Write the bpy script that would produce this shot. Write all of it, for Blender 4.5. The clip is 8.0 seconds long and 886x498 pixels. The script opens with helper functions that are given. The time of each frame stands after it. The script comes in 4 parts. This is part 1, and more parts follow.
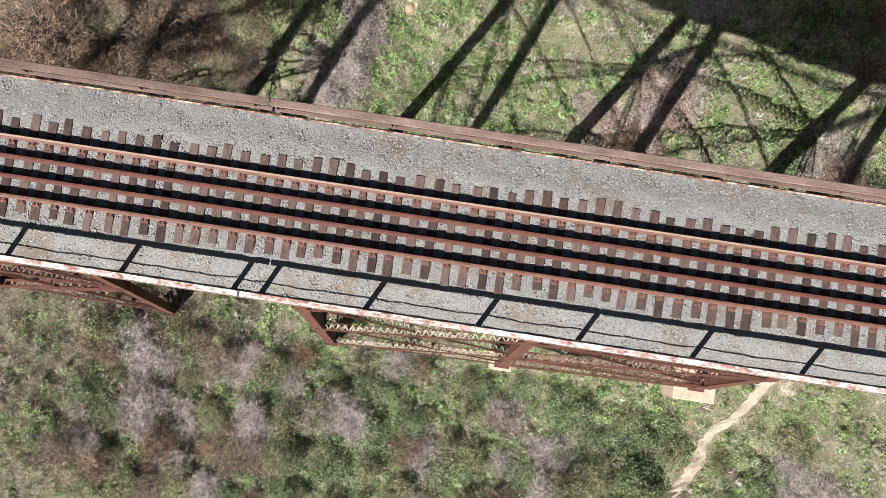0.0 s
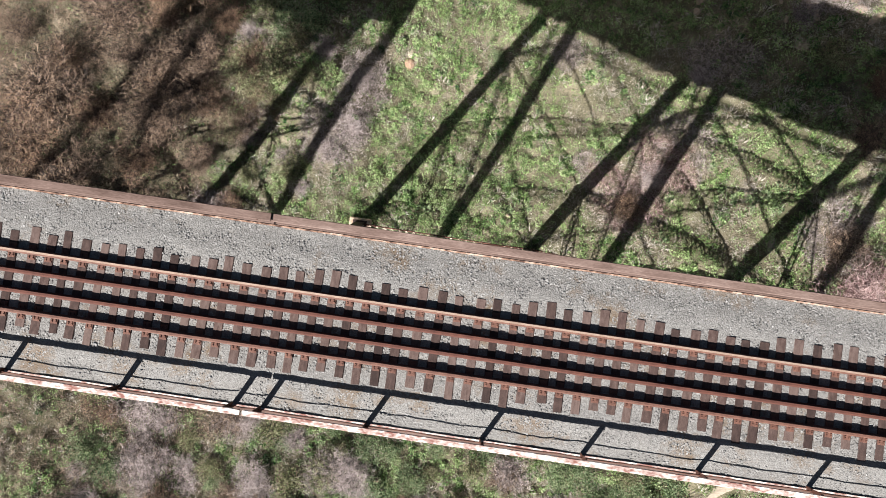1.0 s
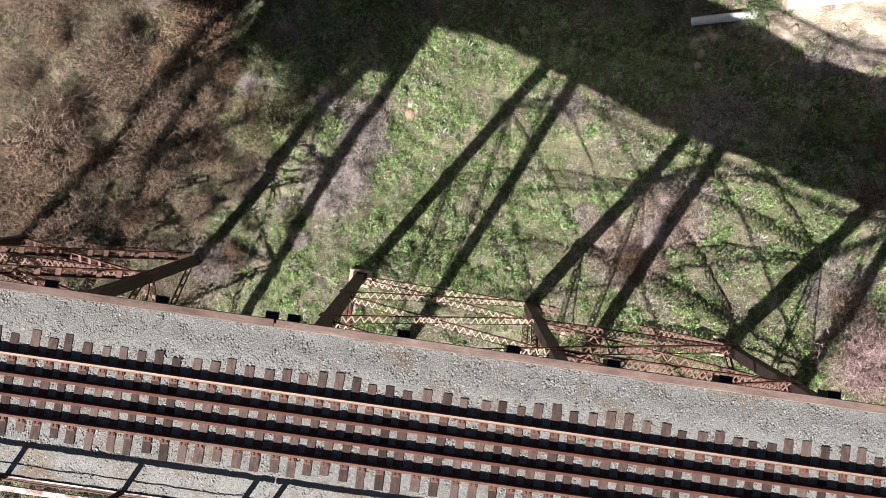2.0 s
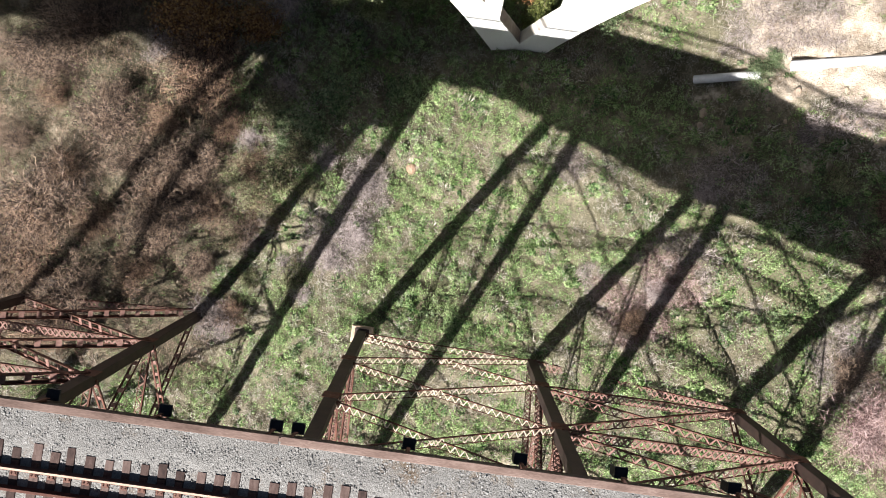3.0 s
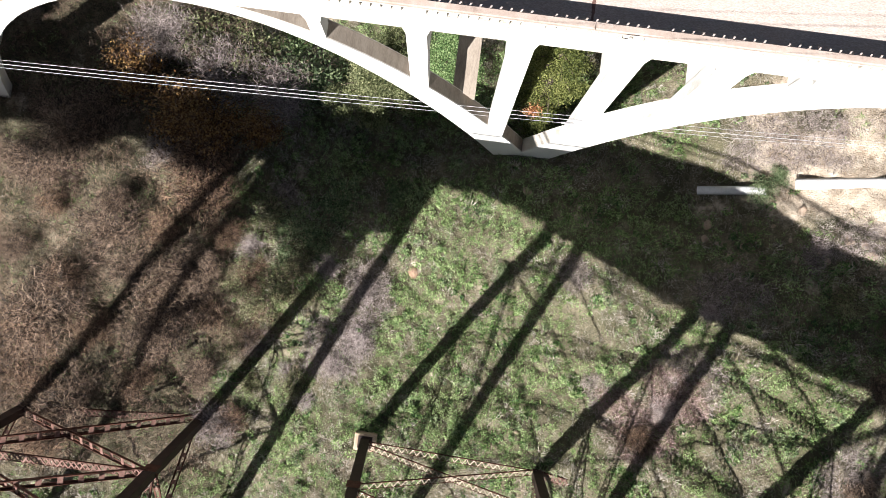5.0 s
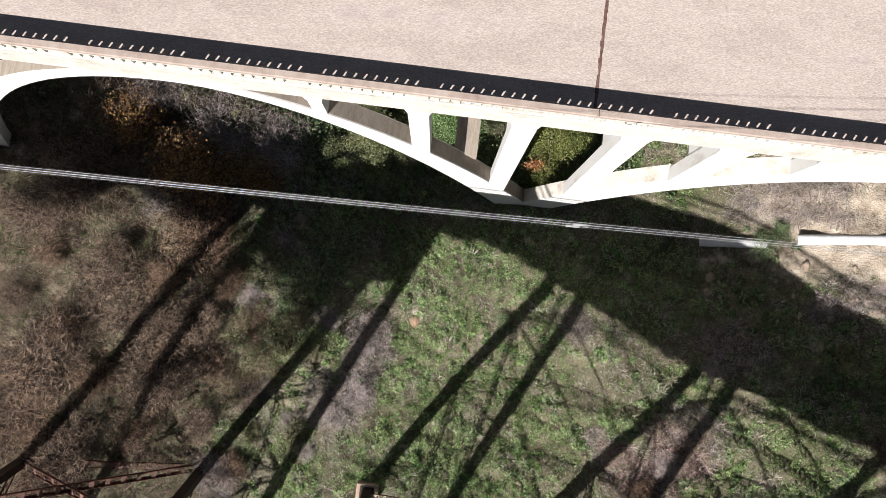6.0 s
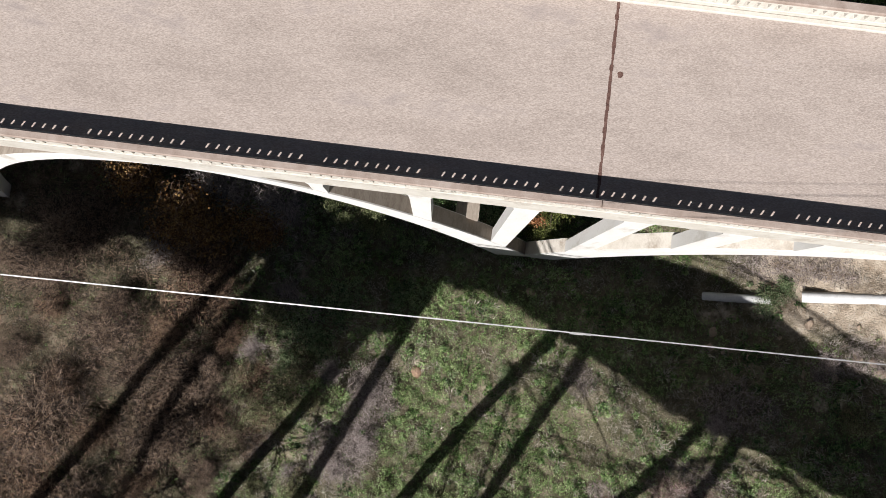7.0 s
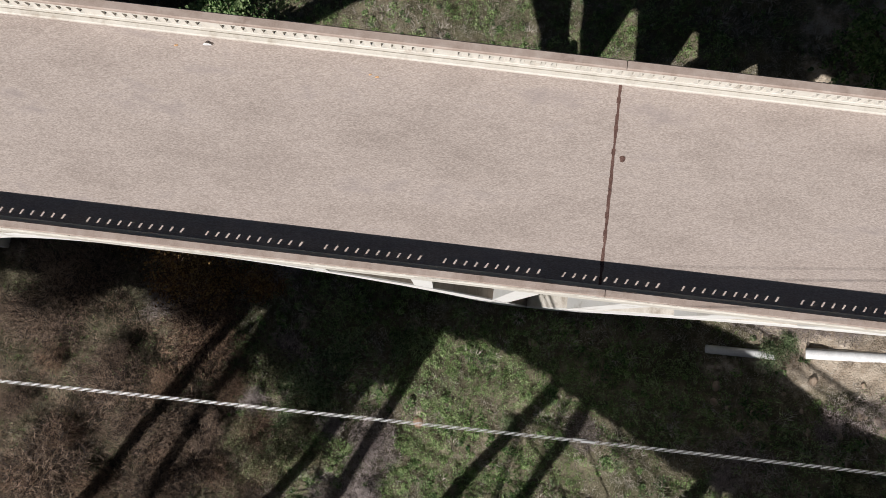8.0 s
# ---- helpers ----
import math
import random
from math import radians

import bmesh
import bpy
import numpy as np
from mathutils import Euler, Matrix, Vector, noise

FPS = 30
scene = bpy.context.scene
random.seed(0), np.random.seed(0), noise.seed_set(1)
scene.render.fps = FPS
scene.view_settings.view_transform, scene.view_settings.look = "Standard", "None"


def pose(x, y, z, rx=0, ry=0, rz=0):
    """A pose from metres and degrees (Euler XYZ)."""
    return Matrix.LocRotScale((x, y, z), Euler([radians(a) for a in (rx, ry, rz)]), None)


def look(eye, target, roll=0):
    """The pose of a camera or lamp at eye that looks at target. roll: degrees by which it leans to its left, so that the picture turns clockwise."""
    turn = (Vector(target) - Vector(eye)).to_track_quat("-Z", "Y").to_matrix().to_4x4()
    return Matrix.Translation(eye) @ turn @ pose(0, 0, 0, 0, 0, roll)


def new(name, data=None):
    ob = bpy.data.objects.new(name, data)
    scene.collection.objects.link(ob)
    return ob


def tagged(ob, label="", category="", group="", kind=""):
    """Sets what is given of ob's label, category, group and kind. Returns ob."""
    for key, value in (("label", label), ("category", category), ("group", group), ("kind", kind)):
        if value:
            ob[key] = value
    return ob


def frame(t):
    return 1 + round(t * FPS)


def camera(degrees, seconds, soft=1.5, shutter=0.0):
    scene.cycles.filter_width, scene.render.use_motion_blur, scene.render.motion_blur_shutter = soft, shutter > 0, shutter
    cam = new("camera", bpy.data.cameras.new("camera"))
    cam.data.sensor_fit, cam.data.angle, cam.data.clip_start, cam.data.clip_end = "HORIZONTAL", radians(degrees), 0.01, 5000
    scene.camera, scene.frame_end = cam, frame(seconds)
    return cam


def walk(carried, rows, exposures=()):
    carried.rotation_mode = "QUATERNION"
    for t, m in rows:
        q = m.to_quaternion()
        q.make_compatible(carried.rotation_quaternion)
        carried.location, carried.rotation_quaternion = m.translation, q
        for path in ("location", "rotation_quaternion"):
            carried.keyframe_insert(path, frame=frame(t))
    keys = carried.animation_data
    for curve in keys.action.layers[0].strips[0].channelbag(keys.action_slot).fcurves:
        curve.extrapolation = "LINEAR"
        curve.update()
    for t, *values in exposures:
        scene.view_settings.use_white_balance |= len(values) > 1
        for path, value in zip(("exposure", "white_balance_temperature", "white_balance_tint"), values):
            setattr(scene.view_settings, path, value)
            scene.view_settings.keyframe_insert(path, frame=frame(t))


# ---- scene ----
cam = camera(58.7, 8.0, soft=0.75)
ROWS = [
    (0.0, 0.000, 0.070, 38.000, 3.60, 0.00, 8.56),
    (0.5, -0.270, 1.487, 38.009, 3.72, -0.04, 8.42),
    (1.0, -0.522, 2.794, 38.020, 3.84, -0.07, 8.30),
    (1.5, -0.762, 3.997, 38.026, 3.94, -0.14, 8.18),
    (3.0, -1.587, 7.897, 38.054, 4.30, -0.31, 7.77),
    (3.5, -1.823, 9.220, 38.085, 4.35, -0.32, 7.66),
    (4.0, -2.105, 10.400, 38.120, 4.42, -0.44, 7.54),
    (4.5, -2.351, 11.772, 38.150, 4.46, -0.48, 7.41),
    (6.0, -2.994, 15.442, 38.225, 4.65, -0.56, 7.08),
    (6.5, -3.172, 16.669, 38.245, 4.74, -0.54, 6.98),
    (7.0, -3.331, 17.883, 38.267, 4.83, -0.49, 6.88),
    (7.5, -3.487, 19.054, 38.281, 4.96, -0.45, 6.76),
    (8.0, -3.626, 20.230, 38.304, 5.08, -0.40, 6.62),
]
walk(cam, [(t, pose(x, y, z, rx, ry, rz)) for t, x, y, z, rx, ry, rz in ROWS],
     exposures=[(0.0, 1.57), (1.5, 1.56), (3.5, 1.84), (4.5, 1.76), (6.0, 0.98), (6.5, 0.78), (7.0, 0.58), (8.0, 0.28)])

# ---- light: clear winter sun, shadows run towards +x and +y ----
SUN_AZ, SUN_EL = 62.5, 39.8
scene.world = bpy.data.worlds.new("sky")
scene.world.use_nodes = True
wn = scene.world.node_tree
sky = wn.nodes.new("ShaderNodeTexSky")
sky.sky_type, sky.sun_disc = "NISHITA", False
sky.sun_elevation, sky.sun_rotation = radians(SUN_EL), radians(270 - SUN_AZ)
wn.nodes["Background"].inputs["Strength"].default_value = 0.018
wn.links.new(sky.outputs[0], wn.nodes["Background"].inputs[0])
sun = new("sun", bpy.data.lights.new("sun", "SUN"))
sun.data.energy, sun.data.angle, sun.data.color = 5.0, radians(0.53), (1.0, 0.965, 0.94)
sd = Vector((math.cos(radians(SUN_AZ)) * math.cos(radians(SUN_EL)), math.sin(radians(SUN_AZ)) * math.cos(radians(SUN_EL)), -math.sin(radians(SUN_EL))))
sun.matrix_world = look((0, 0, 80), Vector((0, 0, 80)) + sd)

# ---- materials ----
def mat(name, dark, mid, light, scale=6.0, rough=0.85, metal=0.0, bump=0.4, grain=60.0, spread=0.0, stain=None, stain_scale=0.6, stain_at=0.62, island=0.0, stretch=(1, 1, 1), spec=0.3, bump_size=0.02, lo=0.3, hi=0.72, fine_mix=0.35, tone=0.6):
    """Two scales of colour noise, a stain mask and fine relief; spread varies it by object, island by loose piece; tone scales the colours to true reflectance."""
    dark, mid, light = ([tone * c for c in k] for k in (dark, mid, light))
    m = bpy.data.materials.new(name)
    m.use_nodes = True
    t = m.node_tree
    n, l = t.nodes, t.links
    bsdf = n["Principled BSDF"]
    geo = n.new("ShaderNodeNewGeometry")
    mp = n.new("ShaderNodeMapping")
    mp.inputs["Scale"].default_value = stretch
    l.new(geo.outputs["Position"], mp.inputs["Vector"])
    big = n.new("ShaderNodeTexNoise")
    big.inputs["Scale"].default_value, big.inputs["Detail"].default_value, big.inputs["Roughness"].default_value = scale, 6, 0.65
    l.new(mp.outputs[0], big.inputs["Vector"])
    fine = n.new("ShaderNodeTexNoise")
    fine.inputs["Scale"].default_value, fine.inputs["Detail"].default_value = grain, 3
    l.new(mp.outputs[0], fine.inputs["Vector"])
    mixf = n.new("ShaderNodeMath")
    mixf.operation = "MULTIPLY_ADD"
    mixf.inputs[1].default_value = fine_mix
    l.new(fine.outputs["Fac"], mixf.inputs[0])
    sc = n.new("ShaderNodeMath")
    sc.operation = "MULTIPLY"
    sc.inputs[1].default_value = 1 - fine_mix
    l.new(big.outputs["Fac"], sc.inputs[0])
    l.new(sc.outputs[0], mixf.inputs[2])
    value = mixf.outputs[0]
    for amount, socket in ((spread, "object"), (island, "island")):
        if amount:
            src = n.new("ShaderNodeObjectInfo").outputs["Random"] if socket == "object" else geo.outputs["Random Per Island"]
            ma = n.new("ShaderNodeMath")
            ma.operation = "MULTIPLY_ADD"
            ma.inputs[1].default_value = amount
            l.new(src, ma.inputs[0])
            l.new(value, ma.inputs[2])
            sb = n.new("ShaderNodeMath")
            sb.operation = "SUBTRACT"
            sb.inputs[1].default_value = amount / 2
            l.new(ma.outputs[0], sb.inputs[0])
            value = sb.outputs[0]
    ramp = n.new("ShaderNodeValToRGB")
    e = ramp.color_ramp.elements
    e[0].position, e[0].color = lo, (*dark, 1)
    e[1].position, e[1].color = hi, (*light, 1)
    c = e.new(0.5)
    c.color = (*mid, 1)
    l.new(value, ramp.inputs[0])
    colour = ramp.outputs[0]
    if stain:
        sn = n.new("ShaderNodeTexNoise")
        sn.inputs["Scale"].default_value, sn.inputs["Detail"].default_value, sn.inputs["Roughness"].default_value = stain_scale, 7, 0.7
        l.new(mp.outputs[0], sn.inputs["Vector"])
        sr = n.new("ShaderNodeValToRGB")
        sr.color_ramp.elements[0].position, sr.color_ramp.elements[1].position = stain_at - 0.1, stain_at + 0.08
        l.new(sn.outputs["Fac"], sr.inputs[0])
        mx = n.new("ShaderNodeMix")
        mx.data_type = "RGBA"
        mx.inputs[7].default_value = (*[tone * c for c in stain], 1)
        l.new(sr.outputs[0], mx.inputs[0])
        l.new(colour, mx.inputs[6])
        colour = mx.outputs[2]
    l.new(colour, bsdf.inputs["Base Color"])
    bsdf.inputs["Roughness"].default_value, bsdf.inputs["Metallic"].default_value = rough, metal
    bsdf.inputs["Specular IOR Level"].default_value = spec
    if bump:
        bp = n.new("ShaderNodeBump")
        bp.inputs["Strength"].default_value, bp.inputs["Distance"].default_value = bump, bump_size
        l.new(value if not (spread or island) else mixf.outputs[0], bp.inputs["Height"])
        l.new(bp.outputs[0], bsdf.inputs["Normal"])
    return m


def leafy(name, dark, mid, light, patch=0.4, island=0.24, through_light=0.3):
    """Foliage: colour varies leaf by leaf and in patches; a little light passes."""
    m = mat(name, dark, mid, light, scale=patch, rough=0.6, bump=0, grain=4.0, island=island, spec=0.2, lo=0.36, hi=0.64, fine_mix=0.5)
    m.node_tree.nodes["Principled BSDF"].inputs["Subsurface Weight"].default_value = 0
    n, l = m.node_tree.nodes, m.node_tree.links
    tr = n.new("ShaderNodeBsdfTranslucent")
    ms = n.new("ShaderNodeMixShader")
    ms.inputs[0].default_value = through_light
    src = n["Principled BSDF"].inputs["Base Color"].links[0].from_socket
    l.new(src, tr.inputs[0])
    l.new(n["Principled BSDF"].outputs[0], ms.inputs[1])
    l.new(tr.outputs[0], ms.inputs[2])
    l.new(ms.outputs[0], n["Material Output"].inputs[0])
    return m


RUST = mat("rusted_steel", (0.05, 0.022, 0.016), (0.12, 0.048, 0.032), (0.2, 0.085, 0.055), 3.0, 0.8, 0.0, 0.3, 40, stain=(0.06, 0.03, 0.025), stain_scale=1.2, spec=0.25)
# dark deck steel; on the far legs this tone stands in for shade
RUST_DARK = mat("dark_brown_and_shaded_steel", (0.02, 0.013, 0.011), (0.042, 0.024, 0.019), (0.075, 0.04, 0.031), 2.5, 0.7, 0.0, 0.2, 40, spec=0.3)
RAIL_RUST = mat("rail_rust", (0.085, 0.036, 0.026), (0.165, 0.076, 0.054), (0.28, 0.145, 0.105), 5.0, 0.75, 0.0, 0.2, 50, spec=0.3)
RAIL_TOP = mat("worn_rail_head", (0.3, 0.2, 0.15), (0.42, 0.3, 0.23), (0.55, 0.42, 0.34), 4.0, 0.45, 0.3, 0.05, 50, tone=0.75)
GUARD_RUST = mat("guard_rail_rust", (0.07, 0.025, 0.018), (0.12, 0.045, 0.032), (0.19, 0.075, 0.05), 4.0, 0.8, 0.0, 0.2, 50, spec=0.25)
LACING = mat("pale_lacing_bars", (0.32, 0.25, 0.18), (0.52, 0.43, 0.34), (0.68, 0.6, 0.5), 5.0, 0.8, 0.0, 0.1, 40, tone=0.8)
LACING_RED = mat("red_brown_lacing", (0.12, 0.06, 0.048), (0.24, 0.13, 0.105), (0.38, 0.23, 0.19), 5.0, 0.8, 0.0, 0.1, 40)
TIE = mat("weathered_tie_wood", (0.045, 0.03, 0.027), (0.095, 0.062, 0.054), (0.18, 0.128, 0.112), 4.0, 0.9, 0.0, 0.5, 35, spread=0.4, stretch=(3, 1, 1), spec=0.15)
BALLAST = mat("grey_ballast_stone", (0.2, 0.192, 0.184), (0.285, 0.277, 0.265), (0.37, 0.362, 0.35), 0.8, 0.95, 0.0, 0.0, 5, island=0.5, spec=0.2)
BALLAST_BED = mat("ballast_fines", (0.19, 0.182, 0.172), (0.28, 0.27, 0.255), (0.38, 0.37, 0.355), 14.0, 0.95, 0.0, 0.8, 38, lo=0.36, hi=0.62, fine_mix=0.6, spec=0.1, stain=(0.2, 0.14, 0.09), stain_scale=0.8, bump_size=0.05)
FLANGE = mat("flaking_edge_plate", (0.22, 0.09, 0.07), (0.46, 0.36, 0.32), (0.78, 0.74, 0.69), 5.0, 0.85, 0.0, 0.3, 18, stretch=(0.5, 1, 1), lo=0.4, hi=0.58, tone=0.75)
FAR_FLANGE = mat("rust_orange_flange", (0.1, 0.05, 0.035), (0.4, 0.24, 0.17), (0.75, 0.58, 0.46), 6.0, 0.85, 0.0, 0.3, 18, stretch=(0.6, 1, 1), lo=0.4, hi=0.6)
PLANK = mat("weathered_rail_plank", (0.11, 0.07, 0.056), (0.22, 0.15, 0.125), (0.4, 0.3, 0.26), 2.0, 0.85, 0.0, 0.3, 30, stretch=(0.4, 2, 2), spread=0.2, spec=0.2)
BRACKET = mat("black_bracket_paint", (0.012, 0.014, 0.018), (0.022, 0.025, 0.032), (0.05, 0.05, 0.06), 4.0, 0.6, 0.0, 0.1)
CONCRETE = mat("pale_limewashed_concrete", (0.74, 0.715, 0.675), (0.84, 0.825, 0.8), (0.89, 0.88, 0.86), 1.5, 0.85, 0.0, 0.3, 25, stain=(0.45, 0.4, 0.33), stain_scale=0.7, stain_at=0.68, stretch=(1, 1, 0.35), tone=0.78)
FOOTING = mat("stained_footing_concrete", (0.36, 0.24, 0.165), (0.56, 0.42, 0.31), (0.7, 0.58, 0.46), 2.5, 0.9, 0.0, 0.4, 25, tone=0.64)
BOARDED_SHADED = mat("board_marked_and_shaded_concrete", (0.28, 0.225, 0.18), (0.46, 0.39, 0.32), (0.62, 0.55, 0.47), 2.0, 0.9, 0.0, 0.5, 18, stretch=(3, 0.6, 0.6))
PARAPET = mat("weathered_cream_parapet", (0.58, 0.54, 0.47), (0.72, 0.68, 0.61), (0.8, 0.77, 0.71), 2.0, 0.88, 0.0, 0.3, 25, stain=(0.42, 0.35, 0.28), stain_scale=0.9, stain_at=0.66, tone=0.74)
PALE_LEAF = mat("pale_orange_leaf", (0.5, 0.27, 0.13), (0.7, 0.42, 0.22), (0.85, 0.6, 0.4), 9.0, 0.7, 0.0, 0.1, 30, tone=0.8)
RIB_PALE = mat("stained_pale_rib_concrete", (0.5, 0.45, 0.38), (0.66, 0.61, 0.54), (0.78, 0.74, 0.68), 1.5, 0.9, 0.0, 0.4, 20, stain=(0.36, 0.3, 0.24), stain_scale=0.9, stain_at=0.62, tone=0.9)
CAP = mat("weathered_parapet_cap", (0.38, 0.29, 0.24), (0.54, 0.43, 0.37), (0.7, 0.6, 0.53), 2.5, 0.9, 0.0, 0.3, 35, stain=(0.25, 0.17, 0.13), stain_scale=1.5, stain_at=0.68)
ASPHALT = mat("pale_worn_asphalt", (0.42, 0.352, 0.312), (0.56, 0.475, 0.425), (0.72, 0.615, 0.555), 0.9, 0.92, 0.0, 0.7, 38, stretch=(0.4, 1, 1), lo=0.36, hi=0.64, fine_mix=0.62, stain=(0.42, 0.36, 0.34), stain_scale=0.9, stain_at=0.66, spec=0.2, tone=0.68)
TAR = mat("joint_filler", (0.07, 0.035, 0.03), (0.2, 0.11, 0.09), (0.36, 0.23, 0.19), 8.0, 0.8, 0.0, 0.6, 30)
SOIL = mat("ground_litter", (0.08, 0.072, 0.048), (0.2, 0.178, 0.118), (0.42, 0.365, 0.265), 1.3, 0.95, 0.0, 0.9, 14, lo=0.36, hi=0.64, fine_mix=0.5, stain=(0.1, 0.1, 0.055), stain_scale=0.35, stain_at=0.55, spec=0.1, bump_size=0.15)
SAND = mat("pale_sandy_soil", (0.26, 0.21, 0.155), (0.42, 0.355, 0.275), (0.58, 0.51, 0.42), 1.6, 0.95, 0.0, 0.6, 12, spec=0.1, bump_size=0.05, tone=0.55)
ROCK = mat("buff_rock", (0.28, 0.2, 0.14), (0.44, 0.34, 0.26), (0.58, 0.48, 0.38), 2.5, 0.9, 0.0, 0.6, 14, tone=0.75)
BROWN_ROCK = mat("brown_rock", (0.2, 0.12, 0.08), (0.36, 0.24, 0.165), (0.52, 0.38, 0.28), 2.5, 0.9, 0.0, 0.6, 14, tone=0.75)
# sandy soil shows through the litter where the ground's "sandy" value is high
sn, sl = SOIL.node_tree.nodes, SOIL.node_tree.links
mask = sn.new("ShaderNodeAttribute")
mask.attribute_name = "sandy"
rough_edge = sn.new("ShaderNodeTexNoise")
rough_edge.inputs["Scale"].default_value, rough_edge.inputs["Detail"].default_value, rough_edge.inputs["Roughness"].default_value = 1.4, 8, 0.7
where = sn.new("ShaderNodeNewGeometry")
sl.new(where.outputs["Position"], rough_edge.inputs["Vector"])
both = sn.new("ShaderNodeMath")
sl.new(mask.outputs["Fac"], both.inputs[0])
sl.new(rough_edge.outputs["Fac"], both.inputs[1])
edge = sn.new("ShaderNodeValToRGB")
edge.color_ramp.elements[0].position, edge.color_ramp.elements[1].position = 0.78, 0.98
sl.new(both.outputs[0], edge.inputs[0])
tint = sn.new("ShaderNodeValToRGB")
tint.color_ramp.elements[0].position, tint.color_ramp.elements[0].color = 0.36, (0.22, 0.17, 0.124, 1)
tint.color_ramp.elements[1].position, tint.color_ramp.elements[1].color = 0.64, (0.43, 0.37, 0.3, 1)
sl.new(rough_edge.outputs["Fac"], tint.inputs[0])
blend = sn.new("ShaderNodeMix")
blend.data_type = "RGBA"
sl.new(edge.outputs[0], blend.inputs[0])
sl.new(sn["Principled BSDF"].inputs["Base Color"].links[0].from_socket, blend.inputs[6])
sl.new(tint.outputs[0], blend.inputs[7])
sl.new(blend.outputs[2], sn["Principled BSDF"].inputs["Base Color"])
PIPE = mat("pale_pipe", (0.5, 0.5, 0.5), (0.66, 0.66, 0.66), (0.78, 0.78, 0.77), 3.0, 0.7, 0.0, 0.1, 20, tone=0.9)
CABLE = mat("bright_aluminium_cable", (0.35, 0.35, 0.35), (0.5, 0.5, 0.5), (0.65, 0.65, 0.65), 4.0, 0.5, 0.4, 0.0, tone=0.8)
BARK = mat("grey_bark", (0.09, 0.07, 0.055), (0.16, 0.125, 0.1), (0.26, 0.21, 0.17), 4.0, 0.95, 0.0, 0.6, 30, spec=0.1)

# ---- building helpers ----
class Geo:
    """Collects vertices and faces for one mesh."""

    def __init__(self):
        self.v, self.f = [], []

    def add(self, verts, faces):
        k = len(self.v)
        self.v += [tuple(p) for p in verts]
        self.f += [tuple(i + k for i in q) for q in faces]
        return self

    def loft(self, rings, closed=True, caps=True):
        n, verts, faces = len(rings[0]), [p for r in rings for p in r], []
        for i in range(len(rings) - 1):
            for j in range(n if closed else n - 1):
                k = (j + 1) % n
                faces.append((i * n + j, i * n + k, (i + 1) * n + k, (i + 1) * n + j))
        if caps:
            faces += [tuple(range(n))[::-1], tuple((len(rings) - 1) * n + j for j in range(n))]
        return self.add(verts, faces)

    def box(self, x0, x1, y0, y1, z0, z1, c=0.0):
        """A box with its long upper edges chamfered by c."""
        prof = [(y0, z0), (y1, z0), (y1, z1 - c), (y1 - c, z1), (y0 + c, z1), (y0, z1 - c)] if c else [(y0, z0), (y1, z0), (y1, z1), (y0, z1)]
        return self.loft([[(x, y, z) for y, z in prof] for x in (x0, x1)])

    def prism(self, prof, x0, x1):
        return self.loft([[(x, y, z) for y, z in prof] for x in (x0, x1)])

    def beam(self, p, q, w, h, side=None):
        """A bar from p to q, w wide towards side and h across it."""
        p, q = Vector(p), Vector(q)
        d = (q - p).normalized()
        s = Vector(side) if side else (Vector((0, 0, 1)).cross(d) if abs(d.z) < 0.98 else Vector((1, 0, 0)))
        s = (s - d * s.dot(d)).normalized()
        u = d.cross(s)
        ring = [s * (a * w / 2) + u * (b * h / 2) for a, b in ((-1, -1), (1, -1), (1, 1), (-1, 1))]
        return self.loft([[p + r for r in ring], [q + r for r in ring]])

    def tube(self, pts, radii, n=6):
        rings = []
        for i, p in enumerate(pts):
            p = Vector(p)
            d = (Vector(pts[min(i + 1, len(pts) - 1)]) - Vector(pts[max(i - 1, 0)])).normalized()
            s = d.orthogonal().normalized() if abs(d.z) > 0.98 else Vector((0, 0, 1)).cross(d).normalized()
            u = d.cross(s)
            r = radii[i]
            rings.append([p + s * (r * math.cos(6.2832 * j / n)) + u * (r * math.sin(6.2832 * j / n)) for j in range(n)])
        return self.loft(rings)

    def mesh(self, name, material, smooth=False):
        me = bpy.data.meshes.new(name)
        me.from_pydata(self.v, [], self.f)
        me.materials.append(material)
        if smooth:
            me.polygons.foreach_set("use_smooth", [True] * len(me.polygons))
        me.update()
        return me


def part(name, geo, material, parent, label="", smooth=False):
    me = geo.mesh(name, material, smooth) if isinstance(geo, Geo) else geo
    ob = new(name, me)
    ob.parent = parent
    return tagged(ob, label)


def thing(name, label, category, group="", kind="", at=(0, 0, 0), geo=None, material=None, smooth=False):
    ob = new(name, geo.mesh(name, material, smooth) if geo else None)
    ob.location = at
    return tagged(ob, label, category, group, kind)


def quick_mesh(name, verts, faces, material):
    """A mesh from arrays; faces all of one size."""
    me = bpy.data.meshes.new(name)
    k = faces.shape[1]
    me.vertices.add(len(verts))
    me.vertices.foreach_set("co", np.ascontiguousarray(verts, dtype=np.float32).ravel())
    me.loops.add(faces.size)
    me.loops.foreach_set("vertex_index", np.ascontiguousarray(faces, dtype=np.int32).ravel())
    me.polygons.add(len(faces))
    me.polygons.foreach_set("loop_start", np.arange(0, faces.size, k, dtype=np.int32))
    me.materials.append(material)
    me.update(calc_edges=True)
    return me


def step(a, b, x):
    u = np.clip((np.asarray(x, dtype=float) - a) / (b - a), 0, 1)
    return u * u * (3 - 2 * u)


WAVES = np.random.RandomState(5).uniform(-1, 1, (24, 4))


def lumps(x, y, size=6.0):
    """Smooth uneven relief about -1 to 1, of the given wavelength."""
    s = 0
    for a, b, c, d in WAVES:
        s = s + np.sin((a * x + b * y) * 6.2832 / size * 1.2 + c * 9 + d * 5)
    return s / 4.5


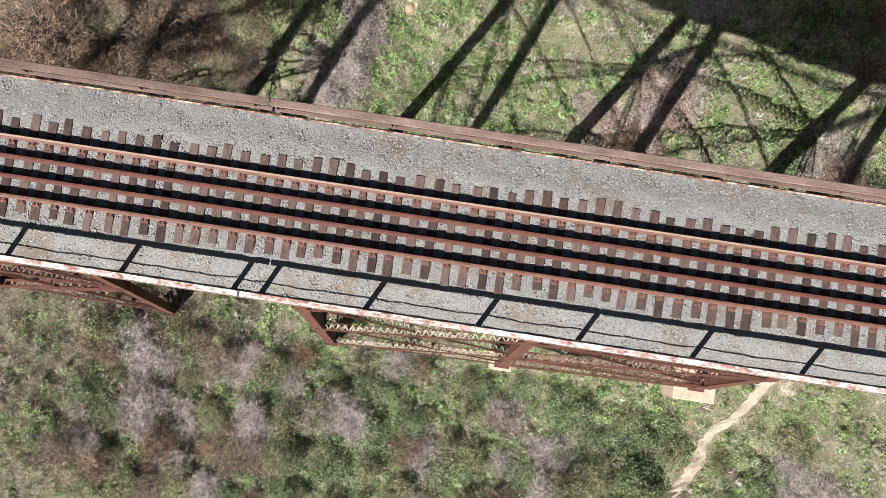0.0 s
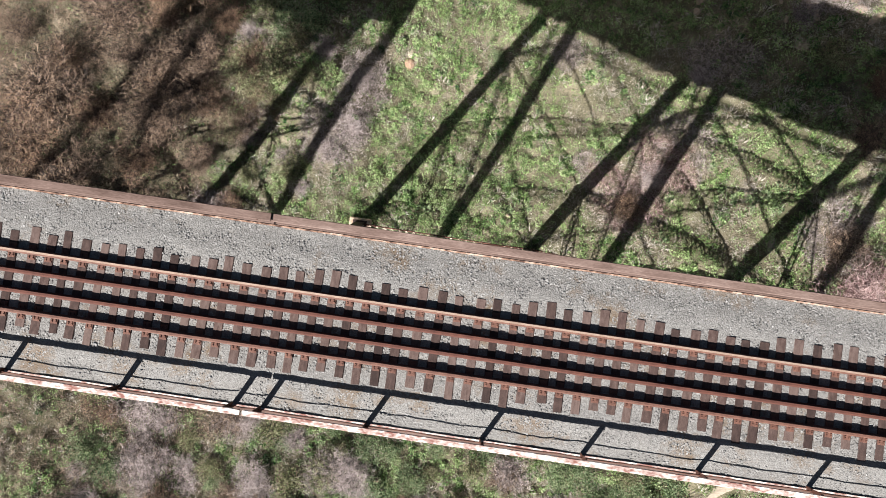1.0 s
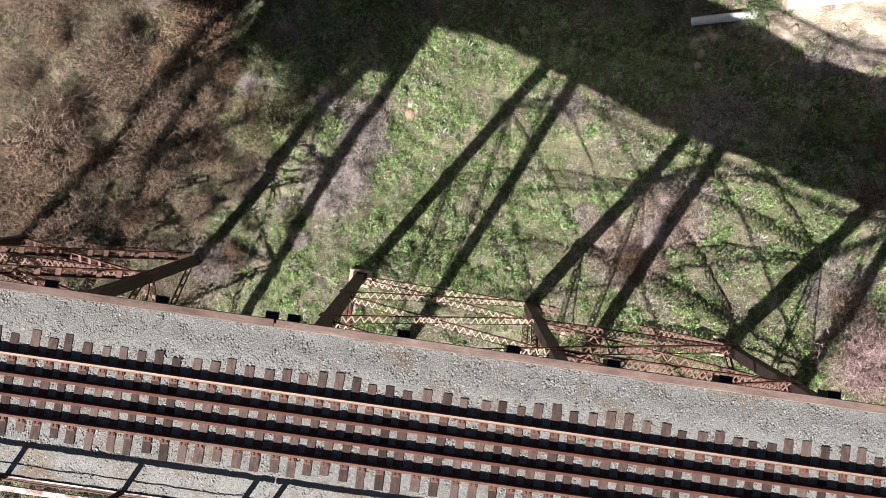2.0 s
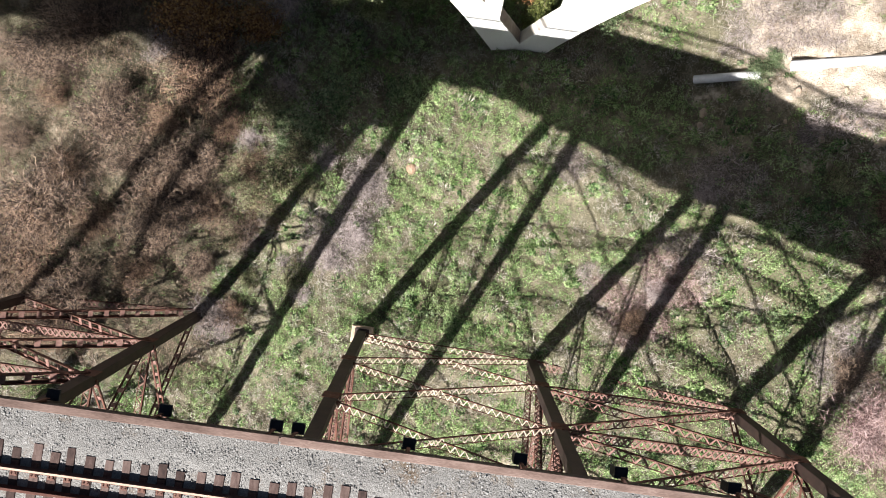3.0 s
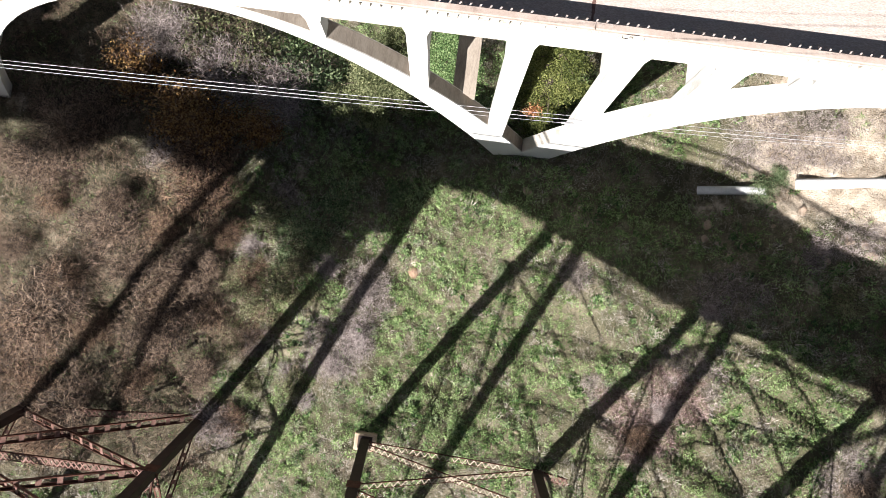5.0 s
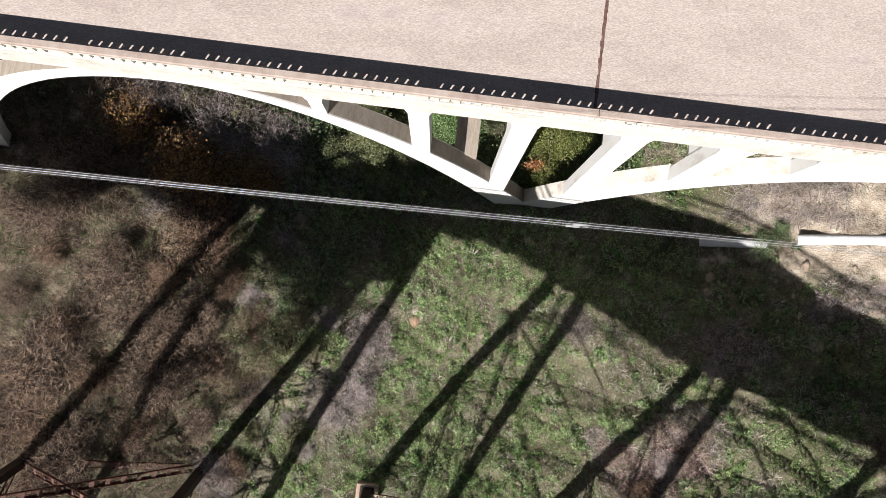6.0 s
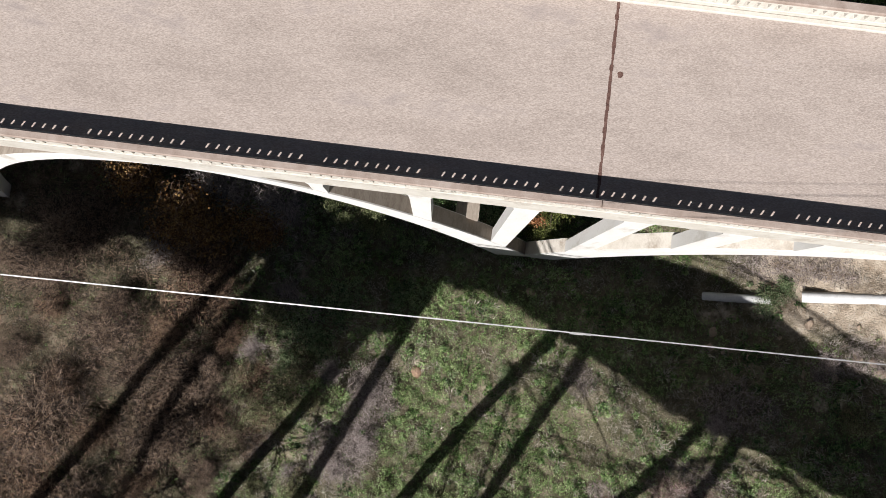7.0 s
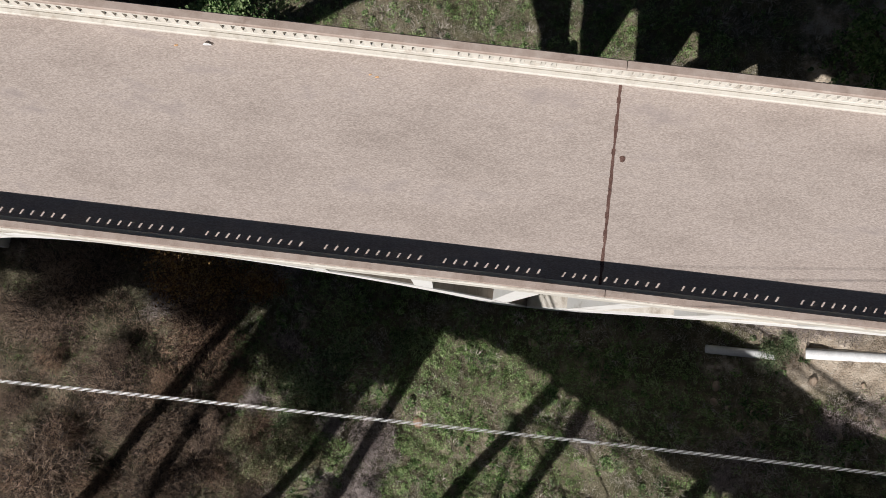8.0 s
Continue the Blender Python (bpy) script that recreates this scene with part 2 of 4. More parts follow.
def sandy(x, y):
    """Bare sand: strongest on the north-east bank."""
    return np.exp(-((x - 16.8) / 4.6) ** 2 - ((y - 20.8) / 2.0) ** 2) + 0.42 * step(8.5, 12.5, x) * step(18.3, 20.3, y) + 0.18 * lumps(x, y, 3.2)


def height(x, y):
    """The gully: a flat floor, a bank that climbs to the east and a lower one to the west."""
    x, y = np.asarray(x, dtype=float), np.asarray(y, dtype=float)
    east = (5.0 * step(-2.0, 10.5, x) + 2.6 * step(8.5, 17.0, x)) * (0.5 + 0.5 * step(-6.0, 4.0, y))
    far_east = 9.0 * step(17.0, 45.0, x)
    west = 3.2 * step(-25.0, -38.0, x) + 9.0 * step(-30, -60, x)
    cut = -1.6 * np.exp(-((x - 8.2) / 3.2) ** 2 - ((y - 20) / 2.6) ** 2)
    dip = -1.1 * np.exp(-((x + 14) / 5) ** 2 - ((y - 2) / 9) ** 2)
    knoll = 1.9 * np.exp(-((x + 9.6) / 3.0) ** 2 - ((y - 13.4) / 2.8) ** 2)
    toe = 0.9 * np.exp(-((x - 0.8) / 2.2) ** 2 - ((y - 21.0) / 1.5) ** 2)
    north = (0.5 + 0.5 * step(-15.0, -8.0, x)) * step(9, 19, y) + 1.2 * step(26, 40, y)
    return -3.1 + east + far_east + west + cut + dip + knoll + toe + north + 0.2 * lumps(x, y, 9.0) + 0.08 * lumps(x + 31, y - 17, 2.3) + 0.07 * lumps(x - 9, y + 7, 0.9)


# ---- ground ----
xs = np.concatenate([[-900, -500, -250, -120, -70, -45, -36], np.arange(-30, 26.01, 0.22), [32, 40, 60, 110, 240, 500, 900]])
ys = np.concatenate([[-900, -500, -250, -110, -60, -32, -20], np.arange(-14, 42.01, 0.22), [48, 60, 85, 130, 260, 500, 900]])
gx, gy = np.meshgrid(xs, ys)
gv = np.stack([gx, gy, height(gx, gy)], -1).reshape(-1, 3)
nx, ny = len(xs), len(ys)
idx = np.arange(nx * ny).reshape(ny, nx)
gf = np.stack([idx[:-1, :-1], idx[:-1, 1:], idx[1:, 1:], idx[1:, :-1]], -1).reshape(-1, 4)
ground_mesh = quick_mesh("ground", gv, gf, SOIL)
ground_mesh.attributes.new("sandy", "FLOAT", "POINT").data.foreach_set("value", np.clip(sandy(gx, gy), 0, 1).ravel().astype(np.float32))
ground = tagged(new("ground", ground_mesh), "gully floor and banks of soil and dead litter", "ground", kind="structure")

# ---- railway trestle ----
TRACK_Y, RAIL_Z = 1.78, 18.17
EDGE_N, EDGE_F = -0.55, 4.13
X0, X1 = -70.0, 70.0
trestle = thing("railway_viaduct", "rusted steel railway trestle with a ballasted deck on lattice towers", "railway bridge")
part("deck_slab", Geo().box(X0, X1, EDGE_N + 0.04, EDGE_F - 0.04, 17.5, 17.72), RUST_DARK, trestle)
part("deck_trough", Geo().box(X0, X1, EDGE_N + 0.4, EDGE_F - 0.45, 17.15, 17.495), RUST_DARK, trestle)
for y, side in ((EDGE_N, -1), (EDGE_F, 1)):
    ob = part("edge_plate", Geo().box(X0, X1, y - 0.03, y + 0.03, 17.46, 17.85, 0.008), RUST_DARK, trestle)
    part("edge_flange", Geo().box(X0, X1, min(y, y - side * 0.04), max(y, y - side * 0.04), 17.852, 17.866), FLANGE if side < 0 else FAR_FLANGE, ob, "flaking pale edge flange" if side < 0 else "rust-orange edge flange")
    if side < 0:
        part("edge_beam", Geo().box(X0, X1, y - 0.13, y - 0.034, 17.5, 17.72, 0.01), PLANK, ob, "weathered timber beam along the deck edge")
for y in (0.55, 3.0):
    g = Geo().box(X0, X1, y - 0.02, y + 0.02, 15.9, 17.14)
    g.box(X0, X1, y - 0.2, y + 0.2, 15.84, 15.9)
    g.box(X0, X1, y - 0.2, y + 0.2, 17.1, 17.145)
    part("deck_girder", g, RUST_DARK, trestle)
    part("tower_girder", Geo().box(-22.0, -13.5, y - 0.15, y + 0.15, 13.4, 15.83), RUST_DARK, trestle)

BENTS = {-22.5: 0.95, -14.0: 0.95, -5.3: 1.35, 3.3: 1.35, 11.7: 1.35, 22.0: 1.2}
FOOT = {(-22.5, -1): -2.6, (-22.5, 1): -2.2, (-14.0, -1): -3.6, (-14.0, 1): -4.3, (-5.3, -1): -2.5, (-5.3, 1): -2.4, (3.3, -1): -0.6, (3.3, 1): -1.3, (11.7, -1): 2.4, (11.7, 1): 2.8, (22.0, -1): 4.6, (22.0, 1): 5.6}
MID = 1.6


TOP_X = {-22.5: -22.1, -14.0: -13.5, -5.3: -4.8, 3.3: 3.3, 11.7: 12.1, 22.0: 22.0}


def leg_x(x, z):
    return x + (TOP_X[x] - x) * (z + 2.0) / 18.3


def leg_y(x, z, side):
    return MID + side * (BENTS[x] + (16.3 - z) * 0.165)


def angle_bar(p, q, s, u, a, t):
    """An angle section of leg a and thickness t along p to q, its legs along s and u."""
    prof = [(0, 0), (a, 0), (a, t), (t, t), (t, a), (0, a)]
    return Geo().loft([[e + s * i + u * j for i, j in prof] for e in (p, q)])


def lattice(name, p, q, side, depth=0.42, width=0.13, pitch=0.3, bar=0.05, lace=LACING, chord=RUST, double=False):
    """A strut of two angle chords joined by one zigzag of flat bars; side is the way from the lower chord to the upper."""
    p, q, s = Vector(p), Vector(q), Vector(side)
    d = q - p
    length = d.length
    d.normalize()
    s = (s - d * s.dot(d)).normalized()
    u = d.cross(s)
    ob = part(name, angle_bar(p + s * depth / 2 - u * width / 2, q + s * depth / 2 - u * width / 2, u, -s, width, 0.02), chord, trestle)
    part("lower_chord", angle_bar(p - s * depth / 2 - u * width / 4, q - s * depth / 2 - u * width / 4, u, s, width * 0.4, 0.015), chord, ob)
    n = max(2, int(length / pitch))
    pts = [p + d * (length * i / n) + s * (depth / 2 - 0.03) * (1 if i % 2 else -1) for i in range(n + 1)]
    ring = []
    for i, c in enumerate(pts):
        ring.append([c + d * bar * 0.6 + u * 0.014, c - d * bar * 0.6 + u * 0.014, c - d * bar * 0.6 - u * 0.014, c + d * bar * 0.6 - u * 0.014])
    part("lacing", Geo().loft(ring), lace, ob, "zigzag lacing bars")
    if double:
        ring = []
        for i in range(n + 1):
            c = p + d * (length * i / n) - s * (depth / 2 - 0.03) * (1 if i % 2 else -1) + u * 0.032
            ring.append([c + d * bar * 0.6 + u * 0.014, c - d * bar * 0.6 + u * 0.014, c - d * bar * 0.6 - u * 0.014, c + d * bar * 0.6 - u * 0.014])
        part("lacing", Geo().loft(ring), lace, ob, "crossed lacing bars")
    return ob


def battened(name, p, q, side, depth=0.3, width=0.1, pitch=0.75, plate=0.22, chord=RUST):
    """A strut of two angle chords joined by separate batten plates."""
    p, q, s = Vector(p), Vector(q), Vector(side)
    d = q - p
    length = d.length
    d.normalize()
    s = (s - d * s.dot(d)).normalized()
    u = d.cross(s)
    ob = part(name, angle_bar(p + s * depth / 2 - u * width / 2, q + s * depth / 2 - u * width / 2, u, -s, width, 0.02), chord, trestle)
    part("lower_chord", angle_bar(p - s * depth / 2 - u * width / 2, q - s * depth / 2 - u * width / 2, u, s, width, 0.02), chord, ob)
    n = max(2, int(length / pitch))
    for i in range(n):
        c = p + d * (length * (i + 0.5) / n)
        part("batten_plate", Geo().beam(c - d * plate / 2, c + d * plate / 2, depth - 0.03, 0.014, s), LACING_RED, ob)
    return ob


def footing(x, y, z, w, base):
    g = Geo()
    rings = []
    for ww, zz in ((w, base), (w, z - 0.1), (w - 0.06, z - 0.04)):
        rings.append([(x + a * ww, y + b * ww * 0.8, zz) for a, b in ((-1, -1), (1, -1), (1, 1), (-1, 1))])
    g.loft(rings)
    return thing("footing", "pink-stained concrete footing under a steel trestle leg", "footing", "trestle footings", geo=g, material=FOOTING)


LEVELS = (3.6, 9.4, 15.2)
for bx in BENTS:
    for side in (-1, 1):
        z = FOOT[bx, side]
        fy = leg_y(bx, z, side)
        footing(leg_x(bx, z), fy, z, 0.95 if (bx, side) == (11.7, -1) else 0.55 if (bx, side) in ((-5.3, 1), (11.7, 1), (3.3, -1)) else 0.3, min(float(height(bx, fy)) - 0.5, z - 0.5))
        top, foot = Vector((leg_x(bx, 16.3), leg_y(bx, 16.3, side), 16.3)), Vector((leg_x(bx, z), fy, z))
        g = Geo()
        for k in (-1, 1):
            g.beam(top + Vector((k * 0.2, 0, 0)), foot + Vector((k * 0.2, 0, 0)), 0.03, 0.42, (1, 0, 0))
        g.beam(top + Vector((0, side * 0.2, 0)), foot + Vector((0, side * 0.2, 0)), 0.46, 0.02, (1, 0, 0))
        g.beam(foot - Vector((0, 0, 0.03)), foot + Vector((0, 0, 0.03)), 0.72, 0.6, (1, 0, 0))
        # one steel in two tones: near legs coloured as sunlit, far legs as shaded
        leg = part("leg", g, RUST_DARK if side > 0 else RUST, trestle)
        n = int((16.3 - z) / 0.45)
        pts = [foot.lerp(top, i / n) + Vector((0.17 if i % 2 else -0.17, -side * 0.21, 0)) for i in range(n + 1)]
        part("lacing", Geo().loft([[c + Vector((0, 0, 0.04)), c - Vector((0, 0, 0.04)), c + Vector((0, -side * 0.02, -0.04)), c + Vector((0, -side * 0.02, 0.04))] for c in pts]), RUST, leg)
        for lz in LEVELS:
            if lz > z + 0.8:
                c = Vector((leg_x(bx, lz), leg_y(bx, lz, side) + side * 0.215, lz))
                part("gusset_plate", Geo().beam(c - Vector((0, -side * 0.06, 0.35)), c + Vector((0, -side * 0.06, 0.35)), 0.62, 0.02, (1, 0, 0)), RUST, leg)
    zs = [z for z in LEVELS if z > max(FOOT[bx, -1], FOOT[bx, 1]) + 1.0]
    low = max(FOOT[bx, -1], FOOT[bx, 1]) + 0.4
    for i, z in enumerate(zs):
        lattice("strut", (leg_x(bx, z), leg_y(bx, z, -1), z), (leg_x(bx, z), leg_y(bx, z, 1), z), (1, 0, 0.3), 0.36, 0.07, 0.26, 0.045, LACING_RED)
        a = zs[i - 1] if i else low
        for s in (-1, 1):
            foot, head = (leg_x(bx, a) + s * 0.14, leg_y(bx, a, -s), a), (leg_x(bx, z) + s * 0.14, leg_y(bx, z, s), z)
            if bx in (-5.3, 3.3):
                lattice("brace", foot, head, (1, 0, 0), 0.3, 0.07, 0.22, 0.05, LACING_RED, double=True)
            else:
                battened("brace", foot, head, (1, 0, 0), 0.28, 0.07)

for xa, xb, levels in ((-22.5, -14.0, True), (-5.3, 3.3, False), (3.3, 11.7, True)):
    lace, bar, deep, pitch, chord = (LACING_RED, 0.06, 0.42, 0.24, 0.085) if levels else (LACING, 0.032, 0.36, 0.19, 0.062)
    for side in (-1, 1):
        tilt = (0, side, 0.45 if side > 0 else 0.12)

        def diagonal(p, q):
            if xa < -20:
                battened("brace", p, q, tilt, 0.42, 0.12)
            else:
                lattice("brace", p, q, tilt, deep * 0.9, chord, pitch, bar, lace)

        fa, fb = FOOT[xa, side] + 0.25, FOOT[xb, side] + 0.25
        lattice("strut", (leg_x(xa, fa), leg_y(xa, fa, side), fa), (leg_x(xb, fb), leg_y(xb, fb, side), fb), tilt, deep, chord, pitch, bar, lace, double=levels)
        za, zb = fa, fb
        for z in LEVELS:
            if z > zb + 1.2 or z > za + 1.2:
                if z > zb + 1.2:
                    diagonal((leg_x(xa, z), leg_y(xa, z, side) + 0.08, z), (leg_x(xb, zb), leg_y(xb, zb, side) + 0.08, zb))
                    diagonal((leg_x(xa, za), leg_y(xa, za, side) - 0.08, za), (leg_x(xb, z), leg_y(xb, z, side) - 0.08, z))
                if levels or z > 15:
                    lattice("strut", (leg_x(xa, z), leg_y(xa, z, side), z + 0.3), (leg_x(xb, z), leg_y(xb, z, side), z + 0.3), tilt, deep, chord, pitch, bar, lace, double=levels)
                za, zb = max(z, za), max(z, zb)

# ---- track ----
track = thing("railway_track", "single railway track with rusty rails, inner guard rails and wooden ties", "railway track")
RAIL = [(-0.07, 0), (0.07, 0), (0.07, 0.014), (0.012, 0.035), (0.012, 0.125), (0.036, 0.14), (0.036, 0.165), (0.028, 0.172), (-0.028, 0.172), (-0.036, 0.165), (-0.036, 0.14), (-0.012, 0.125), (-0.012, 0.035), (-0.07, 0.014)]
TIE_Z = RAIL_Z - 0.2
for y, name, m, zoff in ((-0.755, "rail", RAIL_RUST, 0), (0.755, "rail", RAIL_RUST, 0), (-0.25, "guard_rail", GUARD_RUST, -0.01), (0.25, "guard_rail", GUARD_RUST, -0.01)):
    ob = part(name, Geo().prism([(TRACK_Y + y + a, TIE_Z + 0.018 + b + zoff) for a, b in RAIL], X0, X1), m, track)
    if name == "rail":
        part("rail_head", Geo().box(X0, X1, TRACK_Y + y - 0.024, TRACK_Y + y + 0.024, TIE_Z + 0.18, TIE_Z + 0.193), RAIL_TOP if y > 0 else RAIL_RUST, ob, "worn rail head")
rng = random.Random(11)
tie_mesh = []
for k in range(4):
    a = 0.105 + 0.006 * k
    tie_mesh.append(Geo().loft([[(x, y, z) for x, z in ((-a, -0.18), (a, -0.18), (a, -0.015), (a - 0.015, 0), (-a + 0.015, 0), (-a, -0.015))] for y in (-1.31 + 0.02 * k, 1.3)]).mesh("tie", TIE))
plate_geo = Geo().box(-0.09, 0.09, -0.19, 0.19, 0.001, 0.02, 0.004)
for px in (-0.05, 0.05):
    for py in (-0.14, -0.1, 0.1, 0.14):
        plate_geo.box(px - 0.016, px + 0.016, py - 0.016, py + 0.016, 0.015, 0.048, 0.005)
plate_mesh = plate_geo.mesh("tie_plate", RAIL_RUST)
x = -27.0
while x < 27.0:
    t = new("tie", rng.choice(tie_mesh))
    t.parent, t.location, t.rotation_euler = track, (x, TRACK_Y + rng.uniform(-0.14, 0.12), TIE_Z + rng.uniform(-0.008, 0.0)), (0, 0, rng.uniform(-0.03, 0.03))
    for y in (-0.755, 0.755):
        p = new("tie_plate", plate_mesh)
        p.parent, p.location = t, (0, TRACK_Y - t.location.y + y, 0)
    x += 0.462 + rng.uniform(-0.04, 0.04)

# ballast: a bed and loose stones
def ballast_z(y):
    return 17.815 + 0.125 * step(EDGE_N, 0.5, y) * step(EDGE_F, 3.2, y)


by = np.linspace(EDGE_N + 0.032, EDGE_F - 0.032, 40)
bx = np.arange(X0, X1 + 0.01, 0.25)
mx, my = np.meshgrid(bx, by)
bv = np.stack([mx, my, ballast_z(my) + 0.012 * lumps(mx * 6, my * 6, 3.0)], -1).reshape(-1, 3)
bi = np.arange(bv.shape[0]).reshape(len(by), len(bx))
bf = np.stack([bi[:-1, :-1], bi[:-1, 1:], bi[1:, 1:], bi[1:, :-1]], -1).reshape(-1, 4)
tagged(part("ballast_bed", quick_mesh("ballast_bed", bv, bf, BALLAST_BED), None, trestle), kind="stuff")


def stones(name, px, py, pz, size, material, r):
    """Angular stones: the upper halves of squashed octahedra, bedded in the fines."""
    n = len(px)
    base = np.array([(1, 0, 0), (-1, 0, 0), (0, 1, 0), (0, -1, 0), (0, 0, 1), (0, 0, -1)], float)
    tri = np.array([(0, 2, 4), (2, 1, 4), (1, 3, 4), (3, 0, 4)])
    v = base[None] * (size[:, None, None] * r.uniform(0.6, 1.3, (n, 6, 1)))
    v = v + r.uniform(-0.3, 0.3, (n, 6, 3)) * size[:, None, None]
    a, b = r.uniform(0, 6.283, n), r.uniform(-0.8, 0.8, n)
    ca, sa, cb, sb = np.cos(a), np.sin(a), np.cos(b), np.sin(b)
    y, z = v[..., 1] * cb[:, None] - v[..., 2] * sb[:, None], v[..., 1] * sb[:, None] + v[..., 2] * cb[:, None]
    x = v[..., 0]
    v = np.stack([x * ca[:, None] - y * sa[:, None] + px[:, None], x * sa[:, None] + y * ca[:, None] + py[:, None], z * 0.3 + pz[:, None]], -1)
    f = (tri[None] + 6 * np.arange(n)[:, None, None]).reshape(-1, 3)
    return quick_mesh(name, v.reshape(-1, 3), f, material)


r = np.random.RandomState(3)
N = 56000
sx, sy = r.uniform(-17, 17, N), r.uniform(EDGE_N + 0.05, EDGE_F - 0.05, N)
tagged(part("ballast_stones", stones("ballast_stones", sx, sy, ballast_z(sy) + r.uniform(-0.012, 0.012, N), r.uniform(0.016, 0.036, N), BALLAST, r), None, trestle), kind="stuff")

# ---- railings on both deck edges ----
NEAR_POSTS = [-20.0, -17.1, -14.2, -11.23, -8.28, -5.36, -4.64, -1.94, 0.96, 3.53, 6.46, 9.27, 12.2, 15.1, 18.0, 20.9]
FAR_POSTS = [-20.0, -17.1, -14.2, -11.23, -8.28, -5.36, -4.78, -1.87, 1.05, 3.68, 6.65, 9.5, 12.4, 15.3, 18.2, 21.0]
for out, side, posts in ((-0.545, -1, NEAR_POSTS), (4.24, 1, FAR_POSTS)):
    rail = thing("railing", "rusty railing with a wide top plank on the deck edge" if side > 0 else "rusty railing with a flaking white top rail and wire rope", "railing", "deck railings")
    half = 0.1 if side > 0 else 0.07
    for a, b in ((X0, -4.98), (-4.92, X1)):
        part("top_rail", Geo().box(a, b, out - half, out + half, 18.745, 18.79, 0.012), PLANK if side > 0 else FLANGE, rail, "" if side > 0 else "flaking white-painted top rail")
        if side > 0:
            part("mid_rail", Geo().box(a, b, out - 0.12, out - 0.02, 18.3, 18.335, 0.008), PLANK, rail)
    if side < 0:
        pts = []
        for a, b in zip(posts, posts[1:]):
            for k in range(8):
                u = k / 8
                pts.append((a + (b - a) * u, out + 0.02 + 0.012 * math.sin(9 * u + a), 18.17 - 0.09 * u * (1 - u) + 0.012 * math.sin(21 * u + 2 * a)))
        part("wire_rope", Geo().tube(pts, [0.017] * len(pts), 5), RUST, rail, "sagging rusty wire rope")
    for k, x in enumerate(posts):
        part("post", Geo().loft([[(x + i, out + side * j, z) for i, j in ((-0.05, 0.02), (0.05, 0.02), (0.05, 0.005), (-0.035, 0.005), (-0.035, -0.085), (-0.05, -0.085))] for z in (17.48, 18.745)]), RUST, rail)
        if side > 0:
            part("diagonal_stay", Geo().beam((x + 0.32, EDGE_F + 0.04, 17.84), (x, out - 0.03, 18.5), 0.05, 0.012), PLANK, rail)
            g = Geo().box(x - 0.17, x + 0.17, EDGE_F + 0.035, EDGE_F + 0.33, 17.2, 17.27)
            g.box(x - 0.17, x - 0.14, EDGE_F + 0.035, EDGE_F + 0.3, 16.7, 17.2)
            part("deck_bracket", g, BRACKET, trestle, "black outrigger bracket")

# ---- concrete arch road bridge ----
ROAD_Z, CAP_Z = 16.2, 17.0
PN0, PN1, PF0, PF1 = 21.33, 21.56, 27.7, 27.97
RX0, RX1 = -60.0, 60.0
road_bridge = thing("arch_road_bridge", "pale concrete open-spandrel arch road bridge with slotted parapets", "road bridge")
part("deck_slab", Geo().box(RX0, RX1, PN0 + 0.02, PF1 - 0.02, 15.35, ROAD_Z - 0.06), CONCRETE, road_bridge)
part("roadway", Geo().box(RX0, RX1, PN1 - 0.05, PF0 + 0.05, ROAD_Z - 0.056, ROAD_Z), ASPHALT, road_bridge, "pale worn asphalt roadway")
JOINT, PANEL = 0.8, 3.37
g = Geo()
rj = random.Random(4)
yy = PN1 + 0.02
while yy < PF0 - 0.05:
    w = rj.uniform(0.03, 0.055)
    g.box(JOINT + (yy - PN1) * 0.004 - w + rj.uniform(-0.015, 0.015), JOINT + (yy - PN1) * 0.004 + w, yy, yy + 0.17, ROAD_Z - 0.01, ROAD_Z + 0.006)
    yy += 0.168
part("expansion_joint", g, TAR, road_bridge, "ragged reddish expansion joint")
g = Geo().add([(JOINT + 0.28 + 0.09 * math.cos(k * 0.7) * (1 + 0.3 * math.sin(k * 2.3)), 25.35 + 0.1 * math.sin(k * 0.7), ROAD_Z + 0.004) for k in range(9)], [tuple(range(9))])
part("tar_patch", g, TAR, road_bridge, "small dark tar patch")


def parapet(y0, y1, inner):
    """Solid base, a thin course of short slots in panels, and a cap; inner is the road's side (+1 or -1)."""
    ob = part("parapet", Geo().box(RX0, RX1, y0 - 0.035, y1 - 0.03, 15.3, 16.48, 0.02), PARAPET, road_bridge)
    yi = y1 - 0.03 if inner > 0 else y0 - 0.035
    part("kerb", Geo().box(RX0, RX1, min(yi, yi + inner * 0.17), max(yi, yi + inner * 0.17), ROAD_Z - 0.05, ROAD_Z + 0.1, 0.03), PARAPET, ob)
    ya, yb = y0 + 0.012, y0 + 0.155
    x = first = JOINT - 1.63 - PANEL * 8
    while x < first + PANEL * 16:
        part("pilaster", Geo().box(x - 0.28, x + 0.28, ya - 0.006, yb + 0.03, 16.48, 16.86), PARAPET, ob)
        for i in range(9):
            a = x + 0.28 + 0.13 + i * 0.2955
            part("baluster", Geo().box(a, a + 0.1655, ya, yb, 16.48, 16.77), PARAPET, ob)
        x += PANEL
    part("top_course", Geo().box(RX0, RX1, ya - 0.003, yb + 0.003, 16.77, 16.865), PARAPET, ob)
    for a, b in ((RX0, first - 0.28), (first + PANEL * 16 - 0.28, RX1)):
        part("end_wall", Geo().box(a, b, ya, yb, 16.48, 16.77), PARAPET, ob)
    for a, b in ((RX0, JOINT - 0.012), (JOINT + 0.012, RX1)):
        part("cap", Geo().box(a, b, y0, y1, 16.865, CAP_Z, 0.03), CAP, ob, "weathered brown cap")


parapet(PN0, PN1, 1)
parapet(PF0, PF1, -1)

